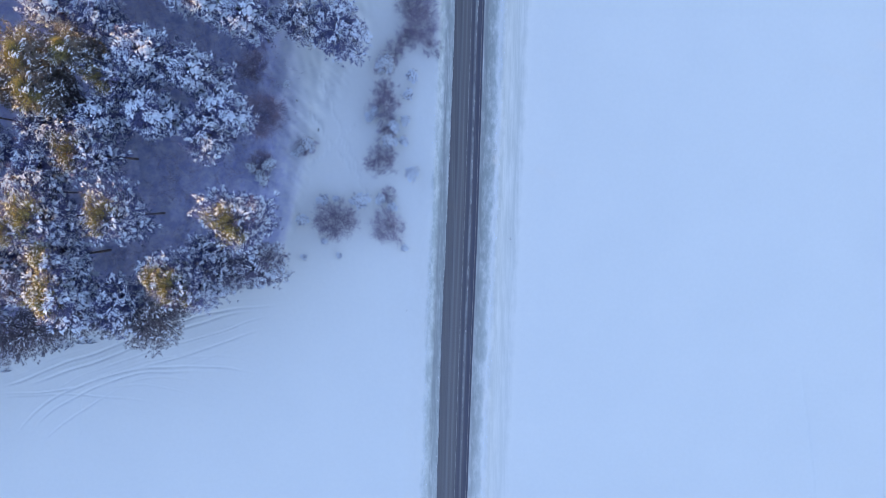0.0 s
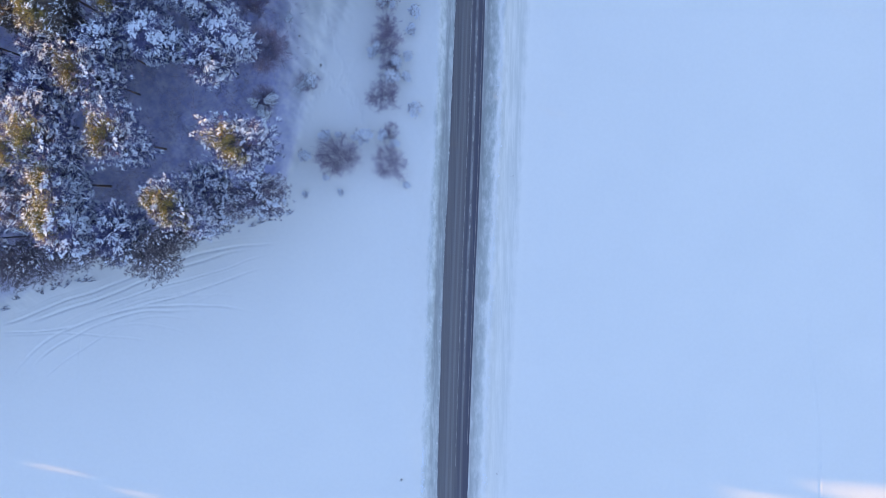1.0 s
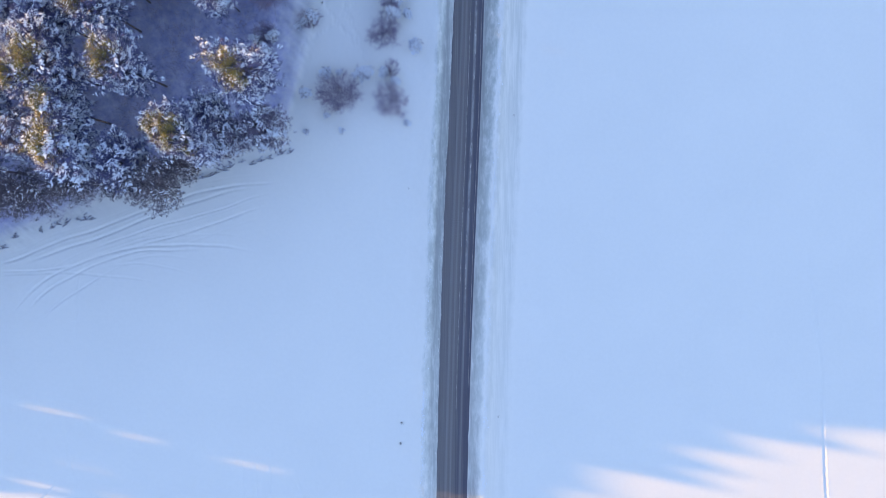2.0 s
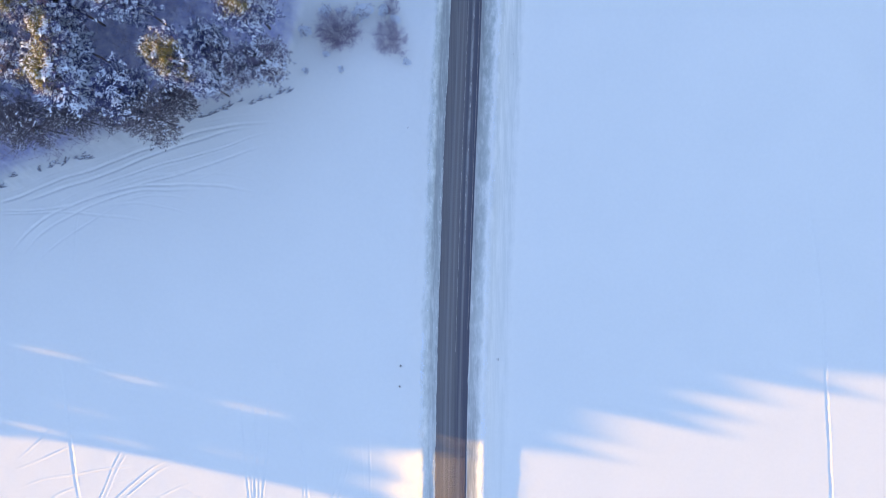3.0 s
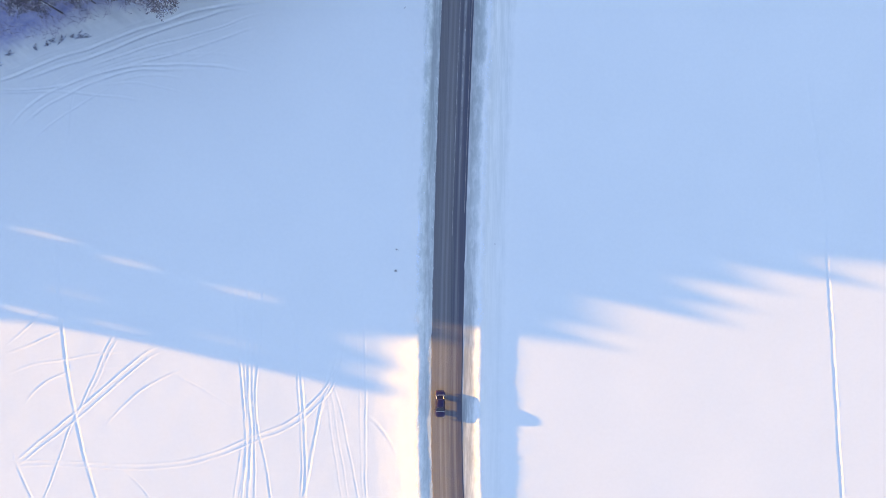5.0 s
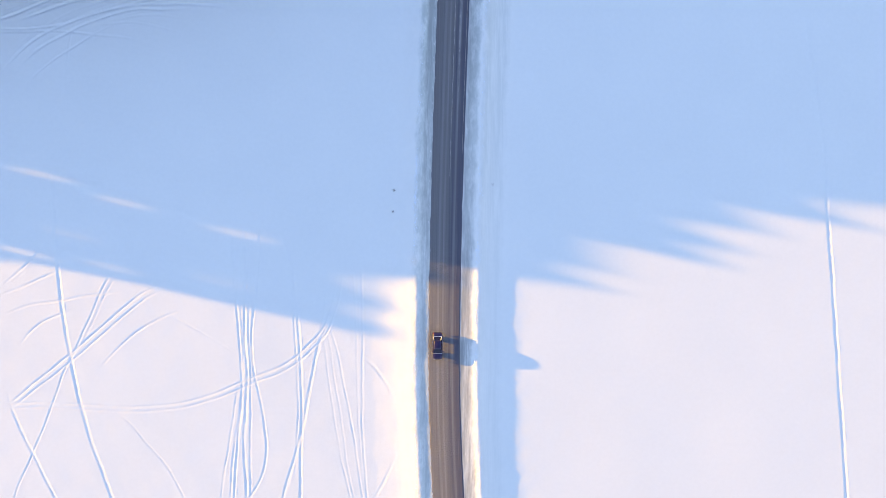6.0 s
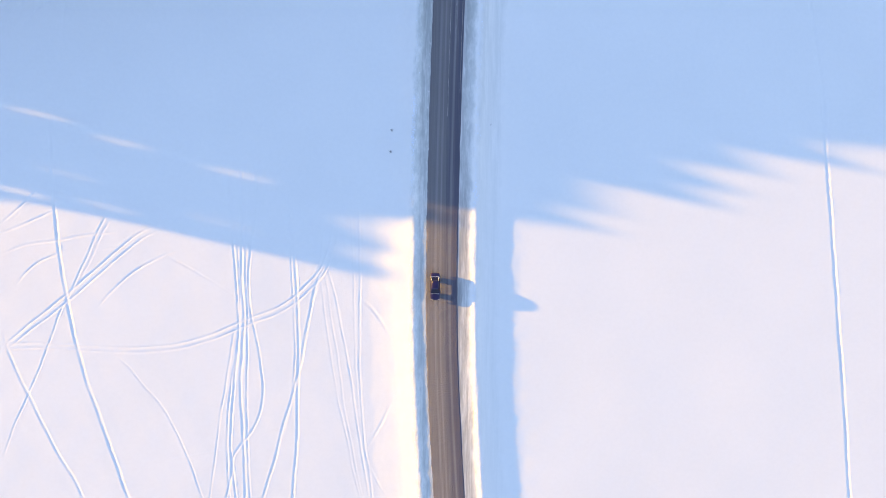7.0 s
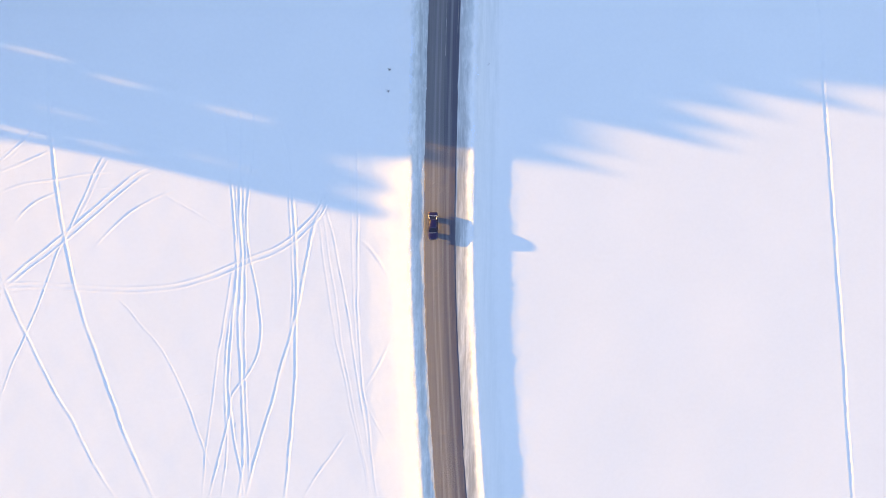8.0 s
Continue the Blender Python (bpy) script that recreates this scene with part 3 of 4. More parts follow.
edge_line = tagged(new("edge_line", ribbon("edge_line", LINE, -56, 60, np.array([2.44, 2.45, 2.52, 2.53]), np.array([0.462, 0.474, 0.473, 0.46]), 1.0, 0.01, 9, 1.0)), "worn pale edge line painted on the asphalt", "road marking", kind="structure")


def lumps(name, spots, mat, seed, label, category):
    """Low rounded pieces of snow: x, y, z, half length, half width, height, turn."""
    rng = np.random.default_rng(seed)
    V, F = [], []
    k = 8
    for x, y, z, a, b, h, turn in spots:
        base = len(V)
        ang = np.arange(k) * 2 * np.pi / k
        for ring, hh in ((1.0, 0.0), (0.62, 0.75)):
            r = rng.uniform(0.7, 1.15, k) * ring
            px, py = a * r * np.cos(ang), b * r * np.sin(ang)
            for u, w in zip(px, py):
                V.append((x + u * math.cos(turn) - w * math.sin(turn), y + u * math.sin(turn) + w * math.cos(turn), z + h * hh - (0.05 if hh == 0 else 0)))
        V.append((x, y, z + h))
        for i in range(k):
            j = (i + 1) % k
            F += [(base + i, base + j, base + k + j), (base + i, base + k + j, base + k + i), (base + k + i, base + k + j, base + 2 * k)]
    return tagged(new(name, mesh_from(name, V, F, mat, True)), label, category, kind="stuff")


def road_snow():
    rng = np.random.default_rng(21)
    strip, left, right, edge = [], [], [], []
    # broken strip of packed snow between the wheel paths of the far lane
    y = 40.0
    while y > -45:
        if rng.random() < 0.45:
            c = float(road_x(y))
            thin = 1.0 if y > -25 else max(0.15, 1 - (-25 - y) / 22)
            strip.append((c + 1.42 + rng.normal(0, 0.06), y, ROAD_Z + 0.02, rng.uniform(0.4, 1.3), rng.uniform(0.10, 0.27) * thin, 0.02, math.pi / 2 + rng.normal(0, 0.06)))
        y -= rng.uniform(0.8, 1.7)
    # crumbs and slabs broken off the banks along both edges
    for y in np.arange(-145, 45, 0.5):
        c = float(road_x(y))
        if rng.random() < (0.8 if y > -50 else 0.5):
            edge.append((c - 2.88 * (1 - 0.17 * min(1.0, max(0.0, (y + 18) / 45))) + rng.normal(0, 0.07), y + rng.normal(0, 0.2), ROAD_Z - 0.008, rng.uniform(0.1, 0.45), rng.uniform(0.03, 0.08), rng.uniform(0.008, 0.02), math.pi / 2 + rng.normal(0, 0.15)))
        for side, crest, top in ((left, -5.3, 0.60), (right, 5.8, 0.75)):
            for _ in range(6 if y < -58 else 2):
                a = rng.uniform(0.04, 0.14)
                side.append((c + crest + rng.normal(0, 0.2), y + rng.uniform(0, 0.5), top - 0.03, a, a * rng.uniform(0.5, 0.9), rng.uniform(0.012, 0.04), rng.uniform(0, 3)))
    # a thin ploughed ridge where the bushes come near
    for y in np.arange(14, 60, 0.45):
        left.append((float(road_x(y)) - 5.3 + 0.045 * max(0, y - 20) + rng.normal(0, 0.05), y, 0.46, rng.uniform(0.3, 0.6), rng.uniform(0.06, 0.12), rng.uniform(0.06, 0.12), math.pi / 2 + rng.normal(0, 0.08)))
    # a heap of rough lumps thrown up by the plough
    for _ in range(90):
        y = rng.uniform(-67, -56)
        a = rng.uniform(0.06, 0.17)
        left.append((float(road_x(y)) - 5.55 + rng.normal(0, 0.17), y, 0.57, a, a * rng.uniform(0.5, 0.9), rng.uniform(0.05, 0.12), rng.uniform(0, 3)))
    # slanting slabs at the west edge
    for y in np.arange(-140, -25, 2.4):
        if rng.random() < 0.7:
            edge.append((float(road_x(y)) - 3.1, y + rng.normal(0, 0.5), ROAD_Z - 0.005, rng.uniform(0.3, 0.6), rng.uniform(0.06, 0.11), 0.025, radians(120) + rng.normal(0, 0.15)))
    lumps("packed_snow_strip", strip, SLUSH, 1, "broken strip of packed snow between wheel paths", "packed snow")
    lumps("icy_crumbs", edge, DIRTY, 4, "crumbs of dirty ice along the asphalt's edge", "ice crumbs")
    lumps("snow_bank_clods", left, SNOW, 2, "clods of ploughed snow along the asphalt's edge", "snow clods")
    lumps("snow_bank_clods", right, SNOW, 3, "clods of ploughed snow along the roadside bank", "snow clods")


road_snow()


# ---- trees ----
def tube(path, radii, sides=6):
    """A tapered tube along a path; returns vertices and triangles."""
    path = np.asarray(path, dtype=float)
    V, F = [], []
    for p, r in zip(path, radii):
        for i in range(sides):
            a = 2 * np.pi * i / sides
            V.append((p[0] + r * np.cos(a), p[1] + r * np.sin(a), p[2]))
    for s in range(len(path) - 1):
        for i in range(sides):
            j = (i + 1) % sides
            a, b, c, d = s * sides + i, s * sides + j, (s + 1) * sides + j, (s + 1) * sides + i
            F += [(a, b, c), (a, c, d)]
    return V, F


def sticks(starts, ends, r0, r1):
    """Three-sided tapered sticks, all at once."""
    starts, ends = np.asarray(starts, float), np.asarray(ends, float)
    n = len(starts)
    way = ends - starts
    way /= np.maximum(np.linalg.norm(way, axis=1, keepdims=True), 1e-6)
    other = np.where(np.abs(way[:, 2:3]) < 0.8, (0, 0, 1.0), (1.0, 0, 0))
    u = np.cross(way, other)
    u /= np.linalg.norm(u, axis=1, keepdims=True)
    w = np.cross(way, u)
    r0, r1 = np.broadcast_to(r0, n)[:, None], np.broadcast_to(r1, n)[:, None]
    V = []
    for base, r in ((starts, r0), (ends, r1)):
        for a in (0, 2.094, 4.189):
            V.append(base + r * (u * math.cos(a) + w * math.sin(a)))
    V = np.stack(V, 1).reshape(-1, 3)
    pattern = np.array([(0, 1, 4), (0, 4, 3), (1, 2, 5), (1, 5, 4), (2, 0, 3), (2, 3, 5)])
    F = (np.arange(n)[:, None, None] * 6 + pattern[None]).reshape(-1, 3)
    return V, F


def blades(centres, ways, lengths, widths, rng):
    """Flat pointed tufts of needles."""
    n = len(centres)
    side = np.cross(ways, rng.normal(0, 1, (n, 3)))
    side /= np.maximum(np.linalg.norm(side, axis=1, keepdims=True), 1e-6)
    L, W = lengths[:, None], widths[:, None]
    V = np.stack([centres + side * W, centres - side * W, centres + ways * L], 1).reshape(-1, 3)
    F = np.arange(n * 3).reshape(-1, 3)
    return V, F


def pads(centres, turn, a, b, h, rng):
    """Pads of snow on the boughs: uneven low domes, drawn out along the twig."""
    n = len(centres)
    ang = np.arange(4) * np.pi / 2 + rng.normal(0, 0.3, (n, 4))
    r = rng.uniform(0.6, 1.35, (n, 4))
    px, py = a[:, None] * r * np.cos(ang), b[:, None] * r * np.sin(ang)
    c, s = np.cos(turn)[:, None], np.sin(turn)[:, None]
    rim = np.stack([px * c - py * s, px * s + py * c, rng.uniform(-0.06, 0.02, (n, 4))], -1) + centres[:, None]
    top = centres + np.stack([rng.normal(0, 0.03, n), rng.normal(0, 0.03, n), h], -1)
    V = np.concatenate([rim, top[:, None]], 1).reshape(-1, 3)
    pattern = np.array([(i, (i + 1) % 4, 4) for i in range(4)])
    F = (np.arange(n)[:, None, None] * 5 + pattern[None]).reshape(-1, 3)
    return V, F


def build_pine(seed, h, r, snowy, leaf, label, name="pine_tree", bare=0.5, limbs=92, clumps=12, fine=1.0, sunlit_thaw=0.0):
    rng = np.random.default_rng(seed)
    root = new(name)
    tagged(root, label, "tree", "trees of the wood")
    lean = rng.normal(0, 0.25, 2)
    zs = np.linspace(0, 1, 7)
    path = np.stack([lean[0] * zs ** 2, lean[1] * zs ** 2, -0.3 + (h * 0.97 + 0.3) * zs], -1)
    V, F = tube(path, 0.21 * (1 - zs * 0.88) * h / 17, 8)
    part("trunk", mesh_from("trunk", V, F, BARK, True), root)
    # boughs: several crowded heads, so that the outline stays uneven
    u = (np.arange(limbs) + rng.uniform(0, 1, limbs)) / limbs
    az = np.arange(limbs) * 2.39996 + rng.normal(0, 0.35, limbs)
    lobes = 1 + 0.13 * np.sin(az * 2 + rng.uniform(0, 6)) + 0.11 * np.sin(az * 3 + rng.uniform(0, 6))
    reach = 1.12 * r * np.sqrt(np.clip(1.02 - u ** 2.4, 0.03, 1)) * (0.72 + 0.28 * np.minimum(1, u / 0.25)) * lobes * rng.uniform(0.62, 1.0, limbs)
    z0 = h * (bare + (0.985 - bare) * u)
    rise = rng.uniform(0.05, 0.45, limbs) + 0.35 * u
    start = np.stack([lean[0] * (z0 / h) ** 2, lean[1] * (z0 / h) ** 2, z0], -1)
    out = np.stack([np.cos(az), np.sin(az), rise], -1)
    end = start + out * reach[:, None]
    SV, SF = sticks(start, end, 0.055 * h / 17 + 0.01 * reach, 0.012)
    tagged(part("branchwork", mesh_from("branchwork", SV, SF, BARK), root), kind="stuff")
    # flat sprays of side twigs along the outer part of every bough
    k = np.repeat(np.arange(limbs), clumps)
    t = rng.uniform(0.2, 1.0, len(k)) ** 0.8
    sign = rng.choice((-1.0, 1.0), len(k))
    spread = rng.uniform(0.02, 0.40, len(k)) * reach[k] * (1.2 - 0.45 * t) + 0.1
    heading = az[k] + sign * rng.uniform(0.5, 1.4, len(k)) + rng.normal(0, 0.25, len(k))
    centre = start[k] + out[k] * (reach[k] * t)[:, None] + np.stack([np.cos(heading), np.sin(heading), rng.normal(0, 0.25, len(k))], -1) * spread[:, None]
    centre[:, 2] += rng.normal(0, 0.12, len(k)) - 0.3 * t
    m = 14
    kk = np.repeat(np.arange(len(k)), m)
    a = heading[kk] + rng.normal(0, 0.75, len(kk))
    ways = np.stack([np.cos(a), np.sin(a), rng.uniform(-0.25, 0.45, len(kk))], -1)
    ways /= np.linalg.norm(ways, axis=1, keepdims=True)
    BV, BF = blades(centre[kk] + rng.normal(0, 0.16, (len(kk), 3)) * fine, ways, rng.uniform(0.18, 0.44, len(kk)) * fine, rng.uniform(0.03, 0.065, len(kk)) * fine, rng)
    # the top and the side towards the sun: snow thawed, sunlight painted in
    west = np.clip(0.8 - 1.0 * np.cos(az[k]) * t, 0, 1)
    sunlit_bare = sunlit_thaw * west * np.clip((u[k] - 0.72) / 0.14, 0, 1)
    top = (sunlit_bare > rng.uniform(0.3, 0.7, len(k)))[kk]
    low = BV.reshape(-1, 3, 3)[~top].reshape(-1, 3)
    tagged(part("crown", mesh_from("crown", low, np.arange(len(low)).reshape(-1, 3), leaf), root), kind="stuff")
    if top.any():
        # close-set needles where no snow lies, in the colour painted as sunlit
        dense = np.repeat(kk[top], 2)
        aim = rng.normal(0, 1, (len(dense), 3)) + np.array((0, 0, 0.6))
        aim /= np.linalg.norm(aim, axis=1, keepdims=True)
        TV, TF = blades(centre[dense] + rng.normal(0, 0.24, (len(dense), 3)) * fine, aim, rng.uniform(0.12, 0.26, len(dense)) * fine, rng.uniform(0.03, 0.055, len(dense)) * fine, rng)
        tagged(part("thawed_crown", mesh_from("thawed_crown", TV, TF, SUNNY), root, "thawed olive green needles painted as if sunlit"), kind="stuff")
    # snow lies on some boughs and has slid off others
    load = np.clip(rng.normal(0.62, 0.5, limbs), 0.0, 1.3)[k] * np.clip(0.6 + 1.3 * waves(centre[:, 0] + 0.6 * centre[:, 2], centre[:, 1], seed, 1.9), 0.03, 2.2)
    shed = np.clip(1 - 1.0 * sunlit_bare, 0.24, 1)
    runs = 12
    chance = np.tile(np.minimum(0.85, snowy * 1.0 * load * shed), runs)
    pick = rng.random(len(chance)) < chance
    P = (np.tile(centre, (runs, 1)) + np.concatenate([ways[i::m] for i in range(runs)]) * rng.uniform(0.0, 0.55, (len(k) * runs, 1)) * fine + np.array((0, 0, 0.13 * fine)))[pick]
    heading = np.tile(heading, runs)
    n = len(P)
    size = np.minimum(0.19, rng.gamma(1.6, 0.031, n) + 0.042) * (0.4 + 0.6 * fine)
    PV, PF = pads(P, heading[pick] + rng.normal(0, 0.6, n), size * 2.4, size * 0.9, 0.02 * fine + size * 0.16, rng)
    tagged(part("snow_load", mesh_from("snow_load", PV, PF, SNOW), root, "snow lying on the boughs"), kind="stuff")
    return root


PINE = "tall snow-laden pine tree with olive green needles"
OPEN = "tall snowy pine tree with sunlit olive green top"
BARE = "tall olive green pine tree with little snow"
BROWN = "brownish tree with little snow at the wood's edge"
FROST = "frosted grey-green tree at the edge of the wood"
# seed, height, crown radius, snow, needles, label
KINDS = {
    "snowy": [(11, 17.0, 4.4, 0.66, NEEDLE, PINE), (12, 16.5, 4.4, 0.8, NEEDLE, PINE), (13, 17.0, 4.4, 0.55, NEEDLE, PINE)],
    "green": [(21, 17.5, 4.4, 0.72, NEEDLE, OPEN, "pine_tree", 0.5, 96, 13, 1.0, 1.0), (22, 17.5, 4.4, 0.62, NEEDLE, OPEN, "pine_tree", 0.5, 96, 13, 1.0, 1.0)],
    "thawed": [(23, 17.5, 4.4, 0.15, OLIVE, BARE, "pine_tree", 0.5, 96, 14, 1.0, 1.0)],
    "frost": [(31, 15.0, 4.4, 0.36, FROSTED, FROST, "pine_tree", 0.45, 100, 13, 0.8)],
    "brown": [(32, 14.5, 4.4, 0.07, BROWNED, BROWN, "pine_tree", 0.35, 100, 14, 0.75)],
}
PLACED = {}
SIZES = {}


def plant(kind, x, y, r, h, rng):
    """A tree of that kind with its own turn and size."""
    pick = rng.integers(len(KINDS[kind]))
    spec = KINDS[kind][pick]
    key = (kind, int(pick))
    turn = rng.uniform(-0.55, 0.55)  # the snow stays on the side away from the sun
    if key not in PLACED:
        PLACED[key] = build_pine(spec[0], h, r, *spec[3:])
        SIZES[key] = (r, h)
        PLACED[key].matrix_basis = Matrix.Translation((x, y, 0)) @ Matrix.Rotation(turn, 4, "Z")
        return
    m = Matrix.Translation((x, y, 0)) @ Matrix.Rotation(turn, 4, "Z") @ Matrix.Diagonal((r / SIZES[key][0], r / SIZES[key][0], h / SIZES[key][1], 1))
    copy_thing(PLACED[key], m)


# x, y, crown radius, height
SNOWY = [
    (-14.7, 25.2, 5.2, 12.6), (-20.0, 26.1, 3.4, 14.0), (-27.5, 25.9, 4.3, 14.8), (-33.2, 28.0, 3.1, 16.5), (-41.3, 20.1, 4.5, 16.5), (-34.7, 17.6, 3.9, 15.5),
    (-31.2, 12.4, 3.6, 14.0), (-33.6, 9.7, 4.3, 15.2), (-41.2, 11.5, 3.8, 16.0), (-48.6, 11.0, 3.8, 15.5),
    (-57.0, 10.6, 4.0, 15.5), (-58.2, 4.6, 4.2, 15.5), (-53.9, 26.4, 3.8, 16.3), (-48.3, 26.0, 3.6, 15.8), (-35.4, -8.6, 3.3, 12.0), (-37.1, 29.5, 3.1, 16.0), (-61.0, 0.5, 3.7, 15.5), (-48.5, -16.1, 4.5, 14.0),
]
GREEN = [
    (-28.6, -3.4, 5.2, 17.3), (-46.3, -3.0, 4.6, 17.8), (-56.8, -3.2, 5.0, 17.6), (-60.4, -4.8, 3.6, 17.4), (-56.0, -9.4, 3.8, 17.3),
    (-56.1, -15.2, 5.2, 17.3), (-40.9, -12.4, 3.2, 16.6), (-37.8, -12.9, 4.2, 16.9), (-35.9, -15.0, 2.8, 16.5), (-45.9, 16.4, 3.5, 16.9), (-50.4, 6.2, 4.4, 17.3),
]
THAWED = [(-55.6, 14.9, 4.2, 18.4), (-50.5, 20.4, 3.4, 18.0), (-56.4, 19.6, 4.2, 18.4), (-53.8, 13.2, 2.6, 17.6), (-62.5, 16.3, 3.7, 17.5)]
EDGE = [(-27.5, -11.1, 3.9, 11.5), (-33.0, -12.4, 3.4, 11.5), (-62.3, -13.0, 4.3, 16.0)]
BROWNISH = [(-44.7, -20.3, 4.4, 13.0), (-51.2, -19.6, 3.2, 11.5), (-41.3, -17.0, 3.0, 10.5), (-64.2, -21.7, 4.4, 15.5), (-58.5, -20.0, 3.4, 12.0)]
BESIDE = [(-66.9, 7.3, 4.2, 16.8), (-68.5, -9.9, 4.2, 15.5), (-69.5, -2.9, 3.9, 14.5), (-70.5, -18, 4.2, 17.5), (-70, 12.5, 4.2, 16.3), (-70.5, 22.5, 4.2, 15)]
# Unseen trees further north, added to keep the sun off the nearer crowns.
UNSEEN_NORTH = [(-16.5, 36.5, 4.2, 15), (-23, 34.5, 4.0, 14.5), (-30.5, 35, 4.2, 15.5), (-38, 35.5, 4.2, 15.5), (-46, 34, 4.2, 16), (-54, 34.5, 4.4, 16.5), (-62, 32.5, 4.2, 17)]

rng = np.random.default_rng(5)
for kind, spots in (("snowy", SNOWY), ("green", GREEN), ("thawed", THAWED), ("frost", EDGE), ("brown", BROWNISH), ("snowy", BESIDE), ("snowy", UNSEEN_NORTH)):
    for x, y, r, h in spots:
        plant(kind, x, y, r * (0.93 if kind == "snowy" else 0.97), h, rng)


# The skyline of the wood's southern rim, seen along the sun's rays: how far south (c = y + 0.23 x) and how high (k = z + 0.106 x).
RIM_C = np.array([-93.3, -93.1, -92.2, -91.7, -91.2, -91.0, -90.0, -89.2, -88.1, -87.1, -86.0, -84.8, -83.3, -82.0, -81.1, -79.9, -78.9, -78.0, -76.9, -75.9, -75.3, -74.8, -73.5, -72.6, -71.0, -69.4, -67.5, -65.8, -64.5, -64.2, -63.4, -61.4, -60.2, -57.9, -56.7, -55.9, -52.7, -51.6, -50.8, -48.2, -46.4, -45.3, -43.0, -42.0])
RIM_K = np.array([-30.0, -8.0, -7.5, -6.6, -4.5, -0.9, -0.4, -0.4, -0.8, -1.2, -0.6, -0.4, -0.9, -1.3, -0.9, -0.4, 0.5, 1.25, 1.35, 0.95, 0.7, 1.9, 2.8, 3.75, 2.6, 3.7, 3.4, 3.3, 3.4, 5.1, 6.15, 5.0, 6.5, 4.95, 5.5, 6.7, 6.05, 7.5, 8.8, 7.55, 8.5, 9.5, 10.0, 40.0])
# chinks between the crowns through which the sun reaches the field: c, k, half width, half height
CHINKS = [(-75.9, -7.2, 0.35, 0.3), (-77.4, -5.6, 0.3, 0.22), (-78.2, -3.5, 0.45, 0.3), (-90.3, -7.6, 0.3, 0.3), (-89.4, -6.0, 0.25, 0.2), (-85.3, -6.7, 0.2, 0.15), (-87.3, -3.9, 0.2, 0.15)]


def under_skyline(c, k, rc, rk):
    """Which clumps stay below the rim's skyline and clear of the chinks."""
    top = np.minimum.reduce([np.interp(c + d * rc, RIM_C, RIM_K) for d in (-0.6, -0.3, 0, 0.3, 0.6)])
    top = np.where(c - 0.9 * rc < RIM_C[0], -99, top)
    keep = k + 0.55 * rk < top
    for gc, gk, gw, gh in CHINKS:
        keep &= ((c - gc) / (gw + 0.7 * rc)) ** 2 + ((k - gk) / (gh + 0.7 * rk)) ** 2 > 1
    return keep


def far_woods():
    """The rest of the wood beyond the trees that stand singly, as one mass of crowns and trunks."""
    rng = np.random.default_rng(77)
    spots = []
    for gx in np.arange(-262, -14, 5.2):
        for gy in np.arange(-62, 112, 5.2):
            x, y = gx + rng.uniform(-1.9, 1.9), gy + rng.uniform(-1.9, 1.9)
            if y < np.interp(x, WOOD_EDGE_X, WOOD_EDGE_Y) + 4.0:
                continue
            if x > -74 and y < 39:
                continue
            if x > -24 and y > 35 and x > -24 + (y - 35) * 0.1:
                continue
            h = rng.uniform(13.6, 16.0) if -22 < y + 0.23 * x < 9 else rng.uniform(14.5, 17.5)
            if x < -77 or y > 39:
                spots.append((x, y, h, 3.3, 22, 1.15))
    # the close-set trees of the rim, row behind row, each as tall as the skyline has it
    for row in range(6):
        for c in np.arange(-92.8 + 0.2 * row, -34, 1.5):
            c = c + rng.uniform(-0.4, 0.4)
            k = float(np.interp(c, RIM_C[1:-1], RIM_K[1:-1]))
            x = min(-80, max((k - 17.0) / 0.106, -166)) - 2.0 * row + rng.uniform(-1.5, 1.5)
            spots.append((x, c - 0.23 * x, k - 0.106 * x + 0.3, 1.7, 80, 0.52))
    V, F, base = [], [], 0
    oct_v = np.array([(1, 0, 0), (0, 1, 0), (-1, 0, 0), (0, -1, 0), (0, 0, 1), (0, 0, -1.0)])
    oct_f = np.array([(0, 1, 4), (1, 2, 4), (2, 3, 4), (3, 0, 4), (1, 0, 5), (2, 1, 5), (3, 2, 5), (0, 3, 5)])
    for x, y, h, wide, n, size in spots:
        ct, kt = y + 0.23 * x, float(np.interp(y + 0.23 * x, RIM_C, RIM_K))
        stem = min(h * 0.95, kt - 0.106 * x - 0.4)
        if stem < 4:
            continue
        if not any(abs(ct - gc) < gw + 0.2 for gc, gk, gw, gh in CHINKS):
            tv, tf = tube([(x, y, -0.3), (x, y, stem)], (0.2, 0.04), 4)
            V.append(np.array(tv)), F.append(np.array(tf) + base)
            base += len(tv)
        u = rng.uniform(0, 1, n)
        a, d = rng.uniform(0, 6.283, n), rng.uniform(0, 1, n) ** 0.5
        rr = wide * np.clip(1.05 - u ** 1.7, 0.1, 1) * d
        c = np.stack([x + rr * np.cos(a), y + rr * np.sin(a), h * (0.32 + 0.68 * u)], -1)
        s = size * rng.uniform(0.7, 1.4, (n, 1, 1)) * rng.uniform(0.7, 1.2, (n, 6, 1)) * np.array((1, 1, 0.6))
        reach = s.reshape(n, 18).max(1)
        keep = under_skyline(c[:, 1] + 0.23 * c[:, 0], c[:, 2] + 0.106 * c[:, 0], reach * 0.9, reach * 0.65)
        c, s, n = c[keep], s[keep], int(keep.sum())
        V.append((c[:, None] + oct_v[None] * s).reshape(-1, 3))
        F.append((np.arange(n)[:, None, None] * 6 + oct_f[None]).reshape(-1, 3) + base)
        base += n * 6
    tagged(new("woods", mesh_from("woods", np.concatenate(V), np.concatenate(F), LADEN)), "dense snow-laden pine wood beyond the nearer trees", "wood", kind="stuff")


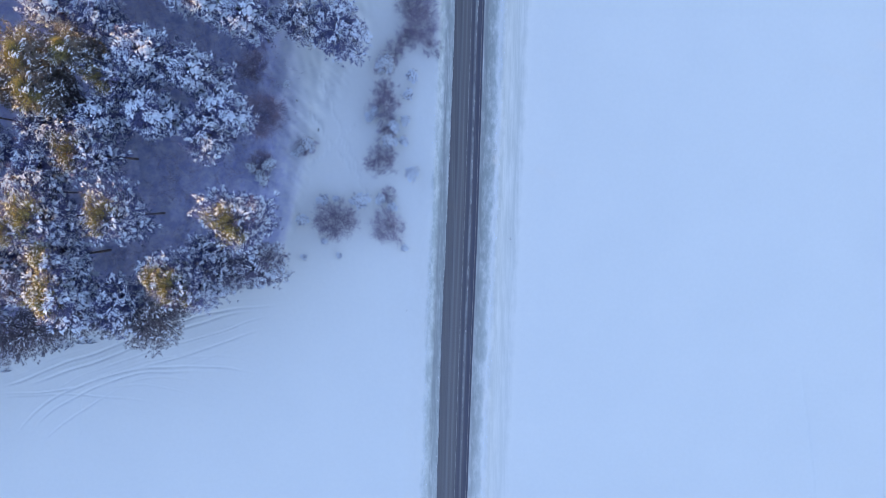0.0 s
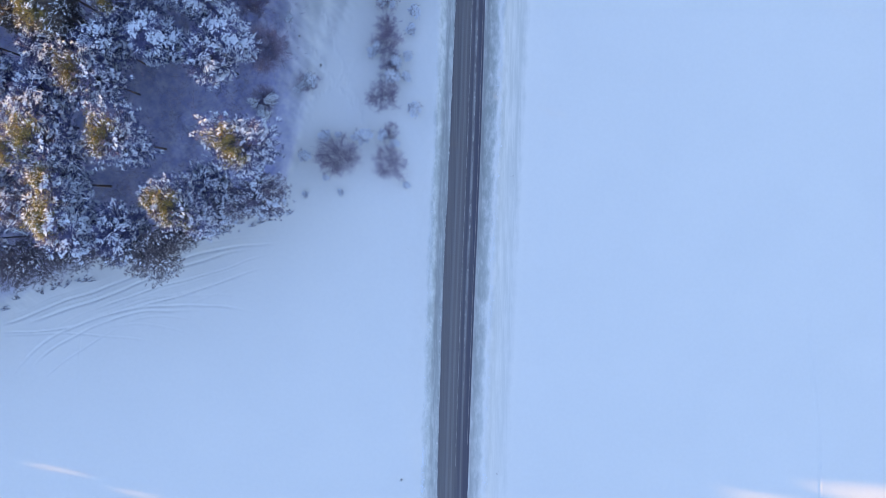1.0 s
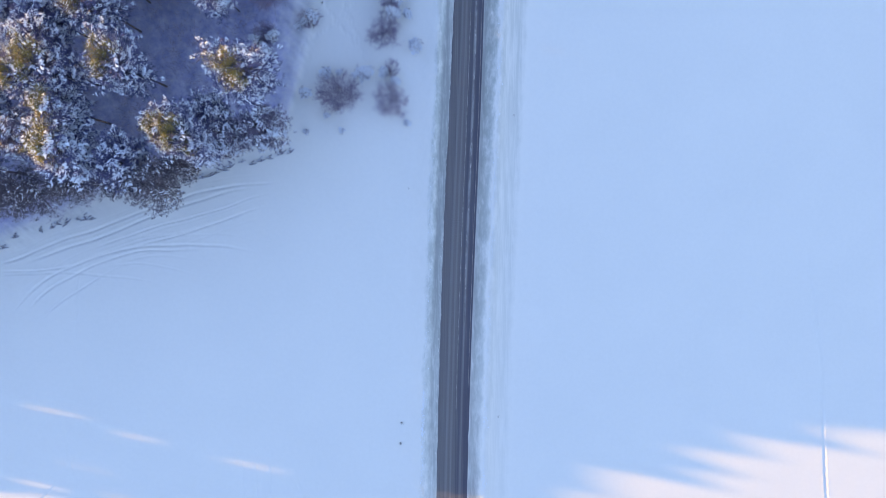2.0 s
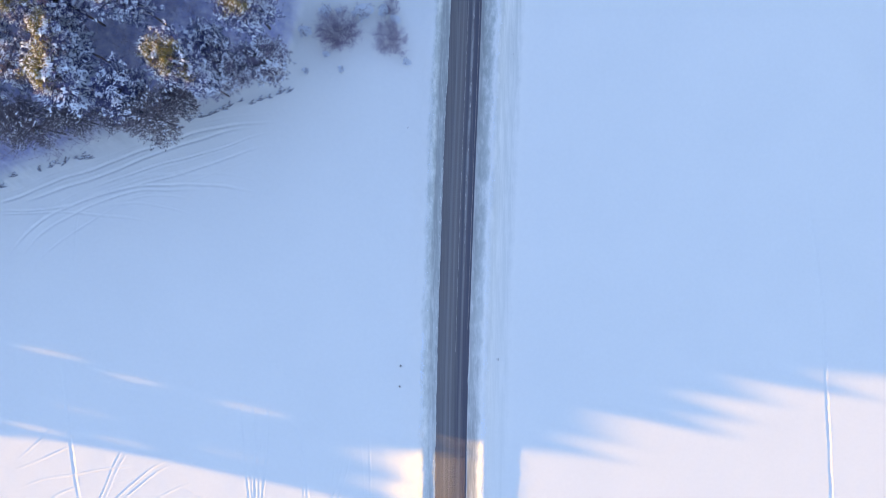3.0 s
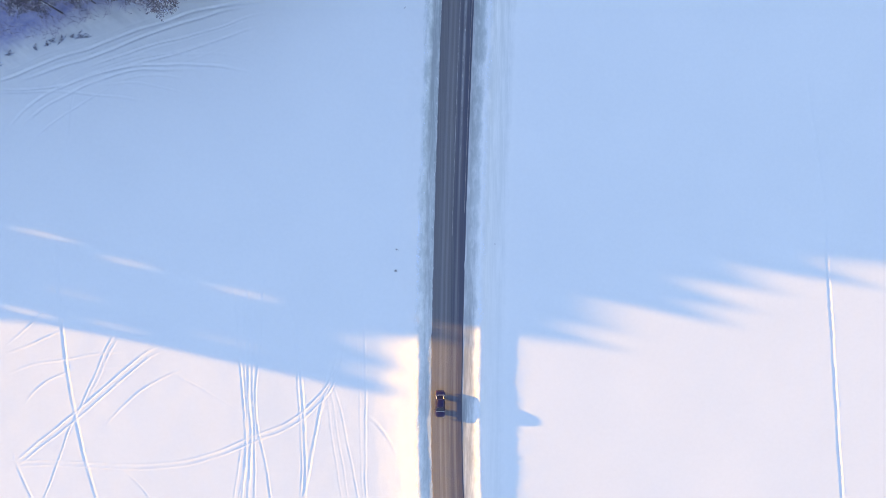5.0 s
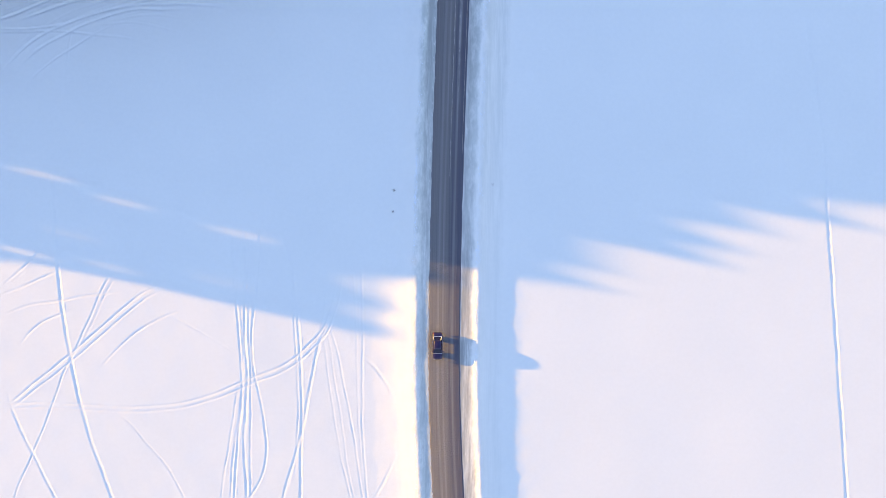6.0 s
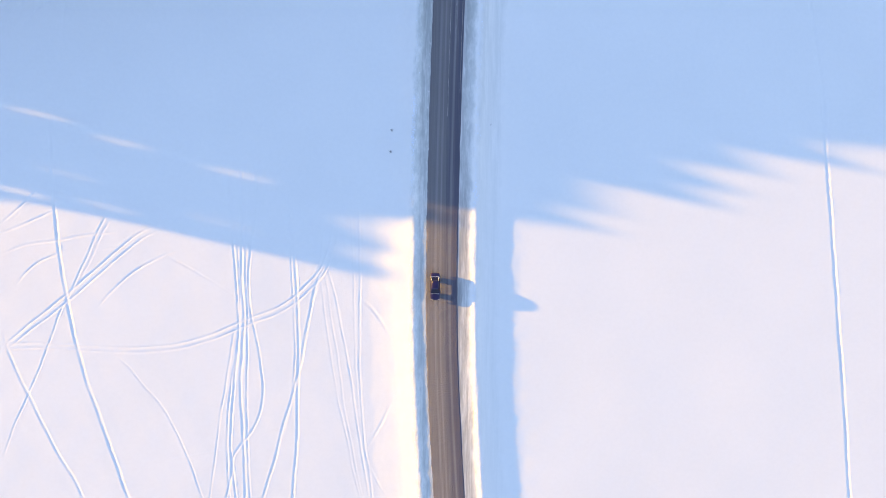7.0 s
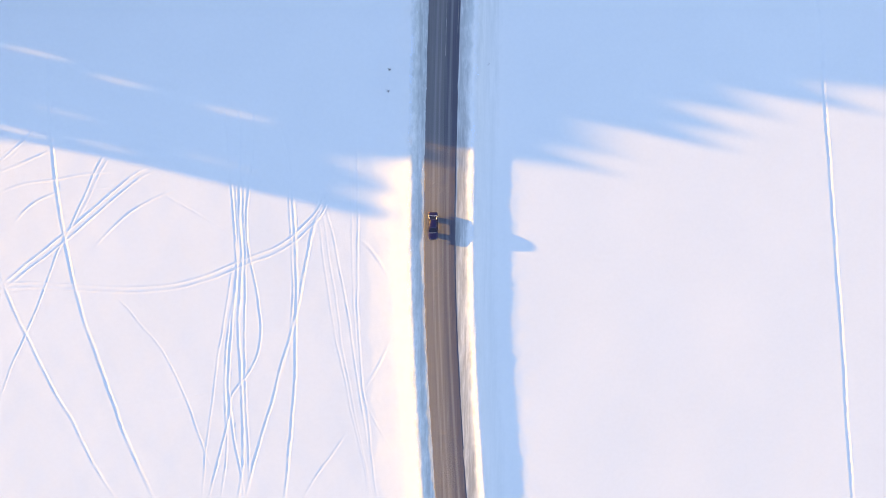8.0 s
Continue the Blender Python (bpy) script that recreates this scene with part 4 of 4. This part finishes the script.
far_woods()


# ---- shrubs and small growth ----
def build_bush(seed, r, h, n, mat, label, frost=0.0):
    rng = np.random.default_rng(seed)
    root = new("leafless_bush")
    tagged(root, label, "bush", "roadside bushes")
    stems = max(9, n // 16)
    a = rng.uniform(0, 6.283, stems)
    d = rng.uniform(0.35, 0.95, stems)
    s0 = np.stack([rng.normal(0, r * 0.26, stems), rng.normal(0, r * 0.26, stems), np.full(stems, -0.15)], -1)
    s1 = np.stack([r * 0.75 * d * np.cos(a), r * 0.75 * d * np.sin(a), h * (1.05 - 0.5 * d) * rng.uniform(0.7, 1.1, stems)], -1)
    V, F = sticks(s0, s1, 0.024, 0.010)
    tagged(part("stemwork", mesh_from("stemwork", V, F, mat), root), kind="stuff")
    k = rng.integers(0, stems, n)
    t = rng.uniform(0.25, 1.0, n)[:, None]
    p = s0[k] + (s1[k] - s0[k]) * t
    aa = a[k] + rng.normal(0, 0.8, n)
    q = p + np.stack([np.cos(aa), np.sin(aa), rng.uniform(0.1, 1.2, n)], -1) * (rng.uniform(0.10, 0.23, n) * r)[:, None]
    k2 = rng.integers(0, n, n * 2)
    p2 = p[k2] + (q[k2] - p[k2]) * rng.uniform(0.3, 1, (n * 2, 1))
    a2 = aa[k2] + rng.normal(0, 0.9, n * 2)
    q2 = p2 + np.stack([np.cos(a2), np.sin(a2), rng.uniform(-0.1, 0.8, n * 2)], -1) * (rng.uniform(0.06, 0.17, n * 2) * r)[:, None]
    V, F = sticks(np.concatenate([p, p2]), np.concatenate([q, q2]), 0.0095, 0.006)
    tagged(part("brushwood", mesh_from("brushwood", V, F, mat), root), kind="stuff")
    if frost:
        pick = rng.random(len(q2)) < frost
        P = q2[pick]
        size = rng.gamma(2.0, 0.015, len(P)) + 0.03
        V, F = pads(P, rng.uniform(0, 6, len(P)), size * 1.2, size * 0.7, size * 0.4, rng)
        tagged(part("snow_load", mesh_from("snow_load", V, F, SNOW), root, "snow caught in the twigs"), kind="stuff")
    return root


BUSHES = [(-16.5, -4.1, 4.0), (-7.7, -5.3, 3.4), (-8.8, 6.0, 3.2), (-8.3, 14.6, 3.0), (-8.0, 17.6, 2.4), (-7.4, 0.1, 1.9), (-28.4, 13.2, 4.3), (-7.8, 10.8, 2.2), (-8.2, 21.6, 2.0), (-1.9, 28.1, 3.6), (-21.4, 8.4, 2.0), (-29.2, 5.5, 2.6), (-6.7, 23.9, 2.2), (-30.1, 21.5, 3.0), (-0.8, 32.9, 2.6), (-4.4, 26.0, 2.2), (-3.6, 31.4, 2.8), (0.0, 24.6, 1.8)]
for i, (x, y, r) in enumerate(BUSHES):
    b = build_bush(100 + i, r * 1.32, 0.75 * r + 0.3, int(130 + 62 * r * r), TWIG, "leafless purple-brown bush standing in the snow", 0.06 if i % 3 else 0.03)
    b.matrix_basis = Matrix.Translation((x, y, 0))

SAPLINGS = [(-12.3, -0.8, 1.8), (-22.4, -4.1, 1.1), (-3.5, 3.8, 1.3), (-3.4, 20.0, 1.1), (-4.2, 16.9, 1.0), (-4.6, 12.7, 0.9), (-4.9, 9.3, 0.9), (-22.4, -10.7, 0.6), (-7.7, 21.8, 1.6), (-18.7, -0.8, 1.1), (-7.3, 9.3, 1.3), (-10.7, 13.1, 0.9), (-28.8, 2.6, 1.2), (-16.7, -0.5, 0.6), (-13.9, -1.0, 0.6), (-8.9, -0.5, 1.0), (-7.0, -1.9, 0.9), (-5.0, -9.0, 0.7), (-16.3, -10.4, 0.6), (-18.9, -7.8, 0.6), (-9.9, 14.1, 0.9), (-6.6, 11.7, 1.1), (-24.6, 18.6, 0.7), (-30.7, 4.7, 1.0), (-27.8, 5.2, 1.2), (-29.3, 3.8, 0.8), (-21.0, 8.6, 1.2), (-22.3, 7.9, 0.9), (-23.4, 7.1, 0.7)]
first = build_pine(61, 3.2, 1.3, 0.85, FROSTED, "small snow-dusted young pine in the snow", "young_pine", 0.12, 30, 10, 0.42)
first["group"] = "young pines"
first.matrix_basis = Matrix.Translation((SAPLINGS[0][0], SAPLINGS[0][1], 0))
for x, y, r in SAPLINGS[1:]:
    copy_thing(first, Matrix.Translation((x, y, 0)) @ Matrix.Rotation(rng.uniform(0, 6), 4, "Z") @ Matrix.Scale(r / 1.5, 4))


def undergrowth():
    """Thin bare stems and brush between the trees."""
    rng = np.random.default_rng(88)
    n = 16000
    x, y = rng.uniform(-76, -22, n), rng.uniform(-26, 40, n)
    edge = np.interp(x, WOOD_EDGE_X, WOOD_EDGE_Y)
    dens = 0.55 + 0.5 * waves(x, y, 31, 6) * 0.8 + 0.8 * np.exp(-((x + 32) / 7) ** 2 - ((y - 19) / 10) ** 2)
    keep = (y > edge + 0.5) & (rng.random(n) < dens * np.clip((-21 - x) / 9, 0, 1)) & ~((x > -32 + waves(y, y, 3, 6)) & (y < 12))
    x, y = x[keep], y[keep]
    n = len(x)
    a = rng.uniform(0, 6.283, n)
    hh = rng.gamma(2.5, 0.35, n) + 0.25
    s = np.stack([x, y, np.full(n, -0.1)], -1)
    e = s + np.stack([np.cos(a) * hh * 0.55, np.sin(a) * hh * 0.55, hh], -1)
    a2 = a + rng.normal(0, 1.2, n)
    m = s + (e - s) * 0.5
    e2 = m + np.stack([np.cos(a2), np.sin(a2), np.full(n, 0.5)], -1) * (hh * 0.55)[:, None]
    V, F = sticks(np.concatenate([s, m]), np.concatenate([e, e2]), 0.019, 0.008)
    tagged(new("undergrowth", mesh_from("undergrowth", V, F, TWIG)), "thin leafless brush on the snowy woodland floor", "undergrowth", kind="stuff")


undergrowth()


def build_tuft(seed, size):
    rng = np.random.default_rng(seed)
    root = new("weed_tuft")
    tagged(root, "dry dark weeds sticking out of the snow", "weeds", "weeds in the field")
    n = 30
    a = rng.uniform(0, 6.283, n)
    s = np.stack([rng.normal(0, 0.08, n), rng.normal(0, 0.08, n), np.full(n, -0.08)], -1)
    e = s + np.stack([np.cos(a) * 0.25, np.sin(a) * 0.25, rng.uniform(0.3, 0.7, n)], -1) * size
    V, F = sticks(s, e, 0.014, 0.006)
    tagged(part("stalkwork", mesh_from("stalkwork", V, F, GRASS), root), kind="stuff")
    return root


tuft = build_tuft(5, 1.0)
tuft.matrix_basis = Matrix.Translation((-6.1, -62.5, 0.25))
for x, y, z, s in ((-6.3, -66.3, 0.25, 1.0), (-4.7, -20.2, 0.0, 0.8), (11.4, -61.4, 0.2, 0.8), (13.5, -7.5, 0.02, 0.9), (13.3, -4.1, 0.02, 0.7), (-21.0, 7.5, 0.02, 0.9), (-19.5, 11.2, 0.02, 1.0), (-23.0, 16.0, 0.02, 0.9)):
    copy_thing(tuft, Matrix.Translation((x, y, z)) @ Matrix.Rotation(x * 7, 4, "Z") @ Matrix.Scale(s, 4))

bush_edge = np.random.default_rng(17)
low = build_bush(300, 0.8, 0.3, 130, FROSTED, "low dark brush along the wood's edge", 0.22)
low.matrix_basis = Matrix.Translation((-68.7, -27.7, 0))
for x, y in ((-66.7, -27.0), (-65.7, -26.5), (-62.3, -25.7), (-60.8, -25.3), (-59.8, -25.7), (-73.1, -28.7), (-75.2, -30.7), (-64.1, -26.1), (-42.5, -18.8), (-40.5, -18.3), (-39.0, -18.0), (-38.1, -17.6), (-36.6, -17.0), (-35.6, -16.3), (-33.6, -15.6), (-31.7, -16.0), (-30.2, -15.3), (-28.7, -15.0), (-26.7, -13.9), (-25.2, -13.7), (-46.5, -21.0)):
    copy_thing(low, Matrix.Translation((x, y, 0)) @ Matrix.Rotation(0.4 + bush_edge.normal(0, 0.25), 4, "Z") @ Matrix.Diagonal((bush_edge.uniform(1.3, 3.0), bush_edge.uniform(0.4, 1.0), bush_edge.uniform(0.6, 1.0), 1)))


# ---- the car ----
def loft(sections, close=True):
    """A body through cross-sections of equal point counts."""
    bm = bmesh.new()
    rings = [[bm.verts.new(p) for p in s] for s in sections]
    k = len(rings[0])
    for a, b in zip(rings, rings[1:]):
        for i in range(k):
            j = (i + 1) % k
            bm.faces.new((a[i], a[j], b[j], b[i]))
    if close:
        bm.faces.new(rings[0][::-1])
        bm.faces.new(rings[-1])
    bmesh.ops.recalc_face_normals(bm, faces=bm.faces)
    return bm


def slab(points, thickness):
    """A thin curved pane from four corners, pushed inwards by its thickness."""
    bm = bmesh.new()
    a, b, c, d = [Vector(p) for p in points]
    nrm = (b - a).cross(d - a).normalized() * thickness
    grid = [[(a.lerp(b, u)).lerp(d.lerp(c, u), v) for u in (0, 0.5, 1)] for v in (0, 0.5, 1)]
    top = [[bm.verts.new(p) for p in row] for row in grid]
    low = [[bm.verts.new(p - nrm) for p in row] for row in grid]
    for i in range(2):
        for j in range(2):
            bm.faces.new((top[i][j], top[i][j + 1], top[i + 1][j + 1], top[i + 1][j]))
            bm.faces.new((low[i][j], low[i + 1][j], low[i + 1][j + 1], low[i][j + 1]))
    rim = [(0, 0), (0, 1), (0, 2), (1, 2), (2, 2), (2, 1), (2, 0), (1, 0)]
    for (i, j), (m, n) in zip(rim, rim[1:] + rim[:1]):
        bm.faces.new((top[m][n], top[i][j], low[i][j], low[m][n]))
    return bm


def box(x0, x1, y0, y1, z0, z1, bevel=0.02):
    bm = bmesh.new()
    bmesh.ops.create_cube(bm, size=1)
    for v in bm.verts:
        v.co = Vector(((x0 + x1) / 2 + v.co.x * (x1 - x0), (y0 + y1) / 2 + v.co.y * (y1 - y0), (z0 + z1) / 2 + v.co.z * (z1 - z0)))
    bmesh.ops.bevel(bm, geom=bm.edges[:], offset=bevel, segments=2, affect="EDGES")
    return bm


def build_car(x, y, z, turn):
    """A saloon car; it faces -y before it is turned."""
    root = new("car")
    tagged(root, "dark navy saloon car driving on the asphalt road", "car")

    def ring(y, w, zl, zs, zt, inset):
        zl += 0.15
        half = [(w * 0.80, zl), (w * 0.97, zl + 0.06), (w, (zl + zs) / 2), (w * 0.985, zs), (w - inset, zt), (w * 0.45, zt + 0.035)]
        return [(a, y, b) for a, b in half] + [(-a, y, b) for a, b in reversed(half)]

    body = loft([ring(-2.36, 0.62, 0.36, 0.55, 0.60, 0.05), ring(-2.25, 0.78, 0.28, 0.62, 0.70, 0.07), ring(-1.9, 0.86, 0.24, 0.72, 0.80, 0.08), ring(-1.3, 0.88, 0.24, 0.80, 0.88, 0.09), ring(-0.85, 0.885, 0.24, 0.84, 0.93, 0.09),
                 ring(0.2, 0.89, 0.24, 0.87, 0.95, 0.09), ring(1.25, 0.885, 0.24, 0.89, 0.97, 0.10), ring(1.8, 0.87, 0.26, 0.89, 0.97, 0.11), ring(2.2, 0.82, 0.30, 0.84, 0.95, 0.09), ring(2.36, 0.70, 0.38, 0.70, 0.86, 0.07)])
    part("body", bm_mesh("body", body, PAINT, True), root)
    roof = loft([[(a * w, yy, zz) for a, zz in ((-1, zt - 0.05), (-0.7, zt), (0.7, zt), (1, zt - 0.05), (0.9, zt - 0.09), (-0.9, zt - 0.09))] for yy, w, zt in ((-0.42, 0.60, 1.36), (-0.1, 0.64, 1.43), (0.5, 0.64, 1.45), (0.95, 0.61, 1.41), (1.15, 0.57, 1.36))])
    part("roof", bm_mesh("roof", roof, PAINT, True), root)
    part("windscreen", bm_mesh("windscreen", slab([(-0.74, -1.18, 0.94), (0.74, -1.18, 0.94), (0.58, -0.42, 1.33), (-0.58, -0.42, 1.33)], 0.03), GLASS), root, "dark tinted windscreen")
    part("rear_window", bm_mesh("rear_window", slab([(0.72, 1.72, 0.99), (-0.72, 1.72, 0.99), (-0.56, 1.13, 1.33), (0.56, 1.13, 1.33)], 0.03), GLASS), root, "dark rear window")
    for s in (-1, 1):
        panes = ((-1.0, -0.38, -0.02, -0.02), (0.04, 0.04, 0.72, 0.72), (0.78, 0.78, 1.08, 1.5))
        for f0, f1, r1, r0 in panes:
            pts = [(s * 0.80, f0, 0.95), (s * 0.60, f1, 1.34), (s * 0.60, r1, 1.36), (s * 0.80, r0, 0.97)]
            part("side_window", bm_mesh("side_window", slab(pts if s > 0 else pts[::-1], 0.02), GLASS), root)
        for f0, f1 in ((-1.14, -0.42), (0.01, 0.01), (0.75, 0.75), (1.66, 1.13)):
            V, F = sticks([(s * 0.79, f0, 0.93)], [(s * 0.60, f1, 1.37)], 0.045, 0.04)
            part("pillar", mesh_from("pillar", V, F, PAINT), root)
        mirror = part("wing_mirror", bm_mesh("wing_mirror", box(s * 0.98 - 0.09, s * 0.98 + 0.09, -0.95, -0.83, 0.93, 1.06, 0.03), PAINT, True), root)
        part("mirror_glass", bm_mesh("mirror_glass", box(s * 0.98 - 0.07, s * 0.98 + 0.07, -0.832, -0.82, 0.95, 1.04, 0.004), GLASS), mirror)
        part("headlight", bm_mesh("headlight", box(s * 0.58 - 0.16, s * 0.58 + 0.16, -2.34, -2.2, 0.55, 0.68, 0.03), LAMP, True), root)
        part("tail_light", bm_mesh("tail_light", box(s * 0.62 - 0.14, s * 0.62 + 0.14, 2.26, 2.37, 0.70, 0.84, 0.03), TAIL, True), root)
        part("door_seam", bm_mesh("door_seam", box(s * 0.885 - 0.012, s * 0.885 + 0.012, -0.02, 0.0, 0.35, 0.9, 0.004), RUBBER), root)
        for yy, zz in ((-0.35, 0.82), (0.65, 0.83)):
            part("door_handle", bm_mesh("door_handle", box(s * 0.90 - 0.02, s * 0.90 + 0.02, yy, yy + 0.2, zz, zz + 0.035, 0.008), TRIM), root)
        for yy in (-1.42, 1.38):
            bm = bmesh.new()
            bmesh.ops.create_cone(bm, cap_ends=True, segments=20, radius1=0.35, radius2=0.35, depth=0.2)
            bmesh.ops.bevel(bm, geom=[e for e in bm.edges if len(e.link_faces) == 2 and abs(e.calc_face_angle(0)) > 1], offset=0.04, segments=2, affect="EDGES")
            bmesh.ops.transform(bm, matrix=Matrix.Translation((s * 0.79, yy, 0.35)) @ Matrix.Rotation(radians(90), 4, "Y"), verts=bm.verts)
            tyre = part("wheel", bm_mesh("wheel", bm, RUBBER, True), root)
            bm = bmesh.new()
            bmesh.ops.create_cone(bm, cap_ends=True, segments=16, radius1=0.19, radius2=0.17, depth=0.03)
            bmesh.ops.transform(bm, matrix=Matrix.Translation((s * 0.895, yy, 0.35)) @ Matrix.Rotation(radians(90 * s), 4, "Y"), verts=bm.verts)
            part("rim", bm_mesh("rim", bm, STEEL, True), tyre)
    # this pale strip stands in for the sky's reflection at the windscreen's foot
    part("cowl_strip", bm_mesh("cowl_strip", box(-0.74, 0.74, -1.27, -1.19, 0.93, 0.955, 0.01), TRIM), root, "pale strip below the windscreen painted as sky reflection")
    part("boot_strip", bm_mesh("boot_strip", box(-0.70, 0.70, 1.72, 1.80, 0.985, 1.01, 0.01), SNOW), root, "snow line behind the rear window")
    for s in (-1, 1):
        V, F = sticks([(s * 0.74, 1.74, 1.0)], [(s * 0.60, 1.15, 1.36)], 0.045, 0.035)
        part("snow_line", mesh_from("snow_line", V, F, SNOW), root, "snow beside the rear window")
        V, F = sticks([(s * 0.05, -1.2, 0.955)], [(s * 0.05 + 0.55, -1.1, 1.0)], 0.012, 0.01)
        part("wiper", mesh_from("wiper", V, F, RUBBER), root)
    part("front_bumper", bm_mesh("front_bumper", box(-0.74, 0.74, -2.42, -2.28, 0.30, 0.50, 0.05), PAINT, True), root)
    part("rear_bumper", bm_mesh("rear_bumper", box(-0.74, 0.74, 2.28, 2.42, 0.32, 0.54, 0.05), PAINT, True), root)
    part("grille", bm_mesh("grille", box(-0.34, 0.34, -2.395, -2.34, 0.55, 0.64, 0.015), RUBBER), root)
    root.matrix_basis = Matrix.Translation((x, y, z)) @ Matrix.Rotation(turn, 4, "Z")
    return root


build_car(1.75, -90.1, 0.472, radians(0.5))
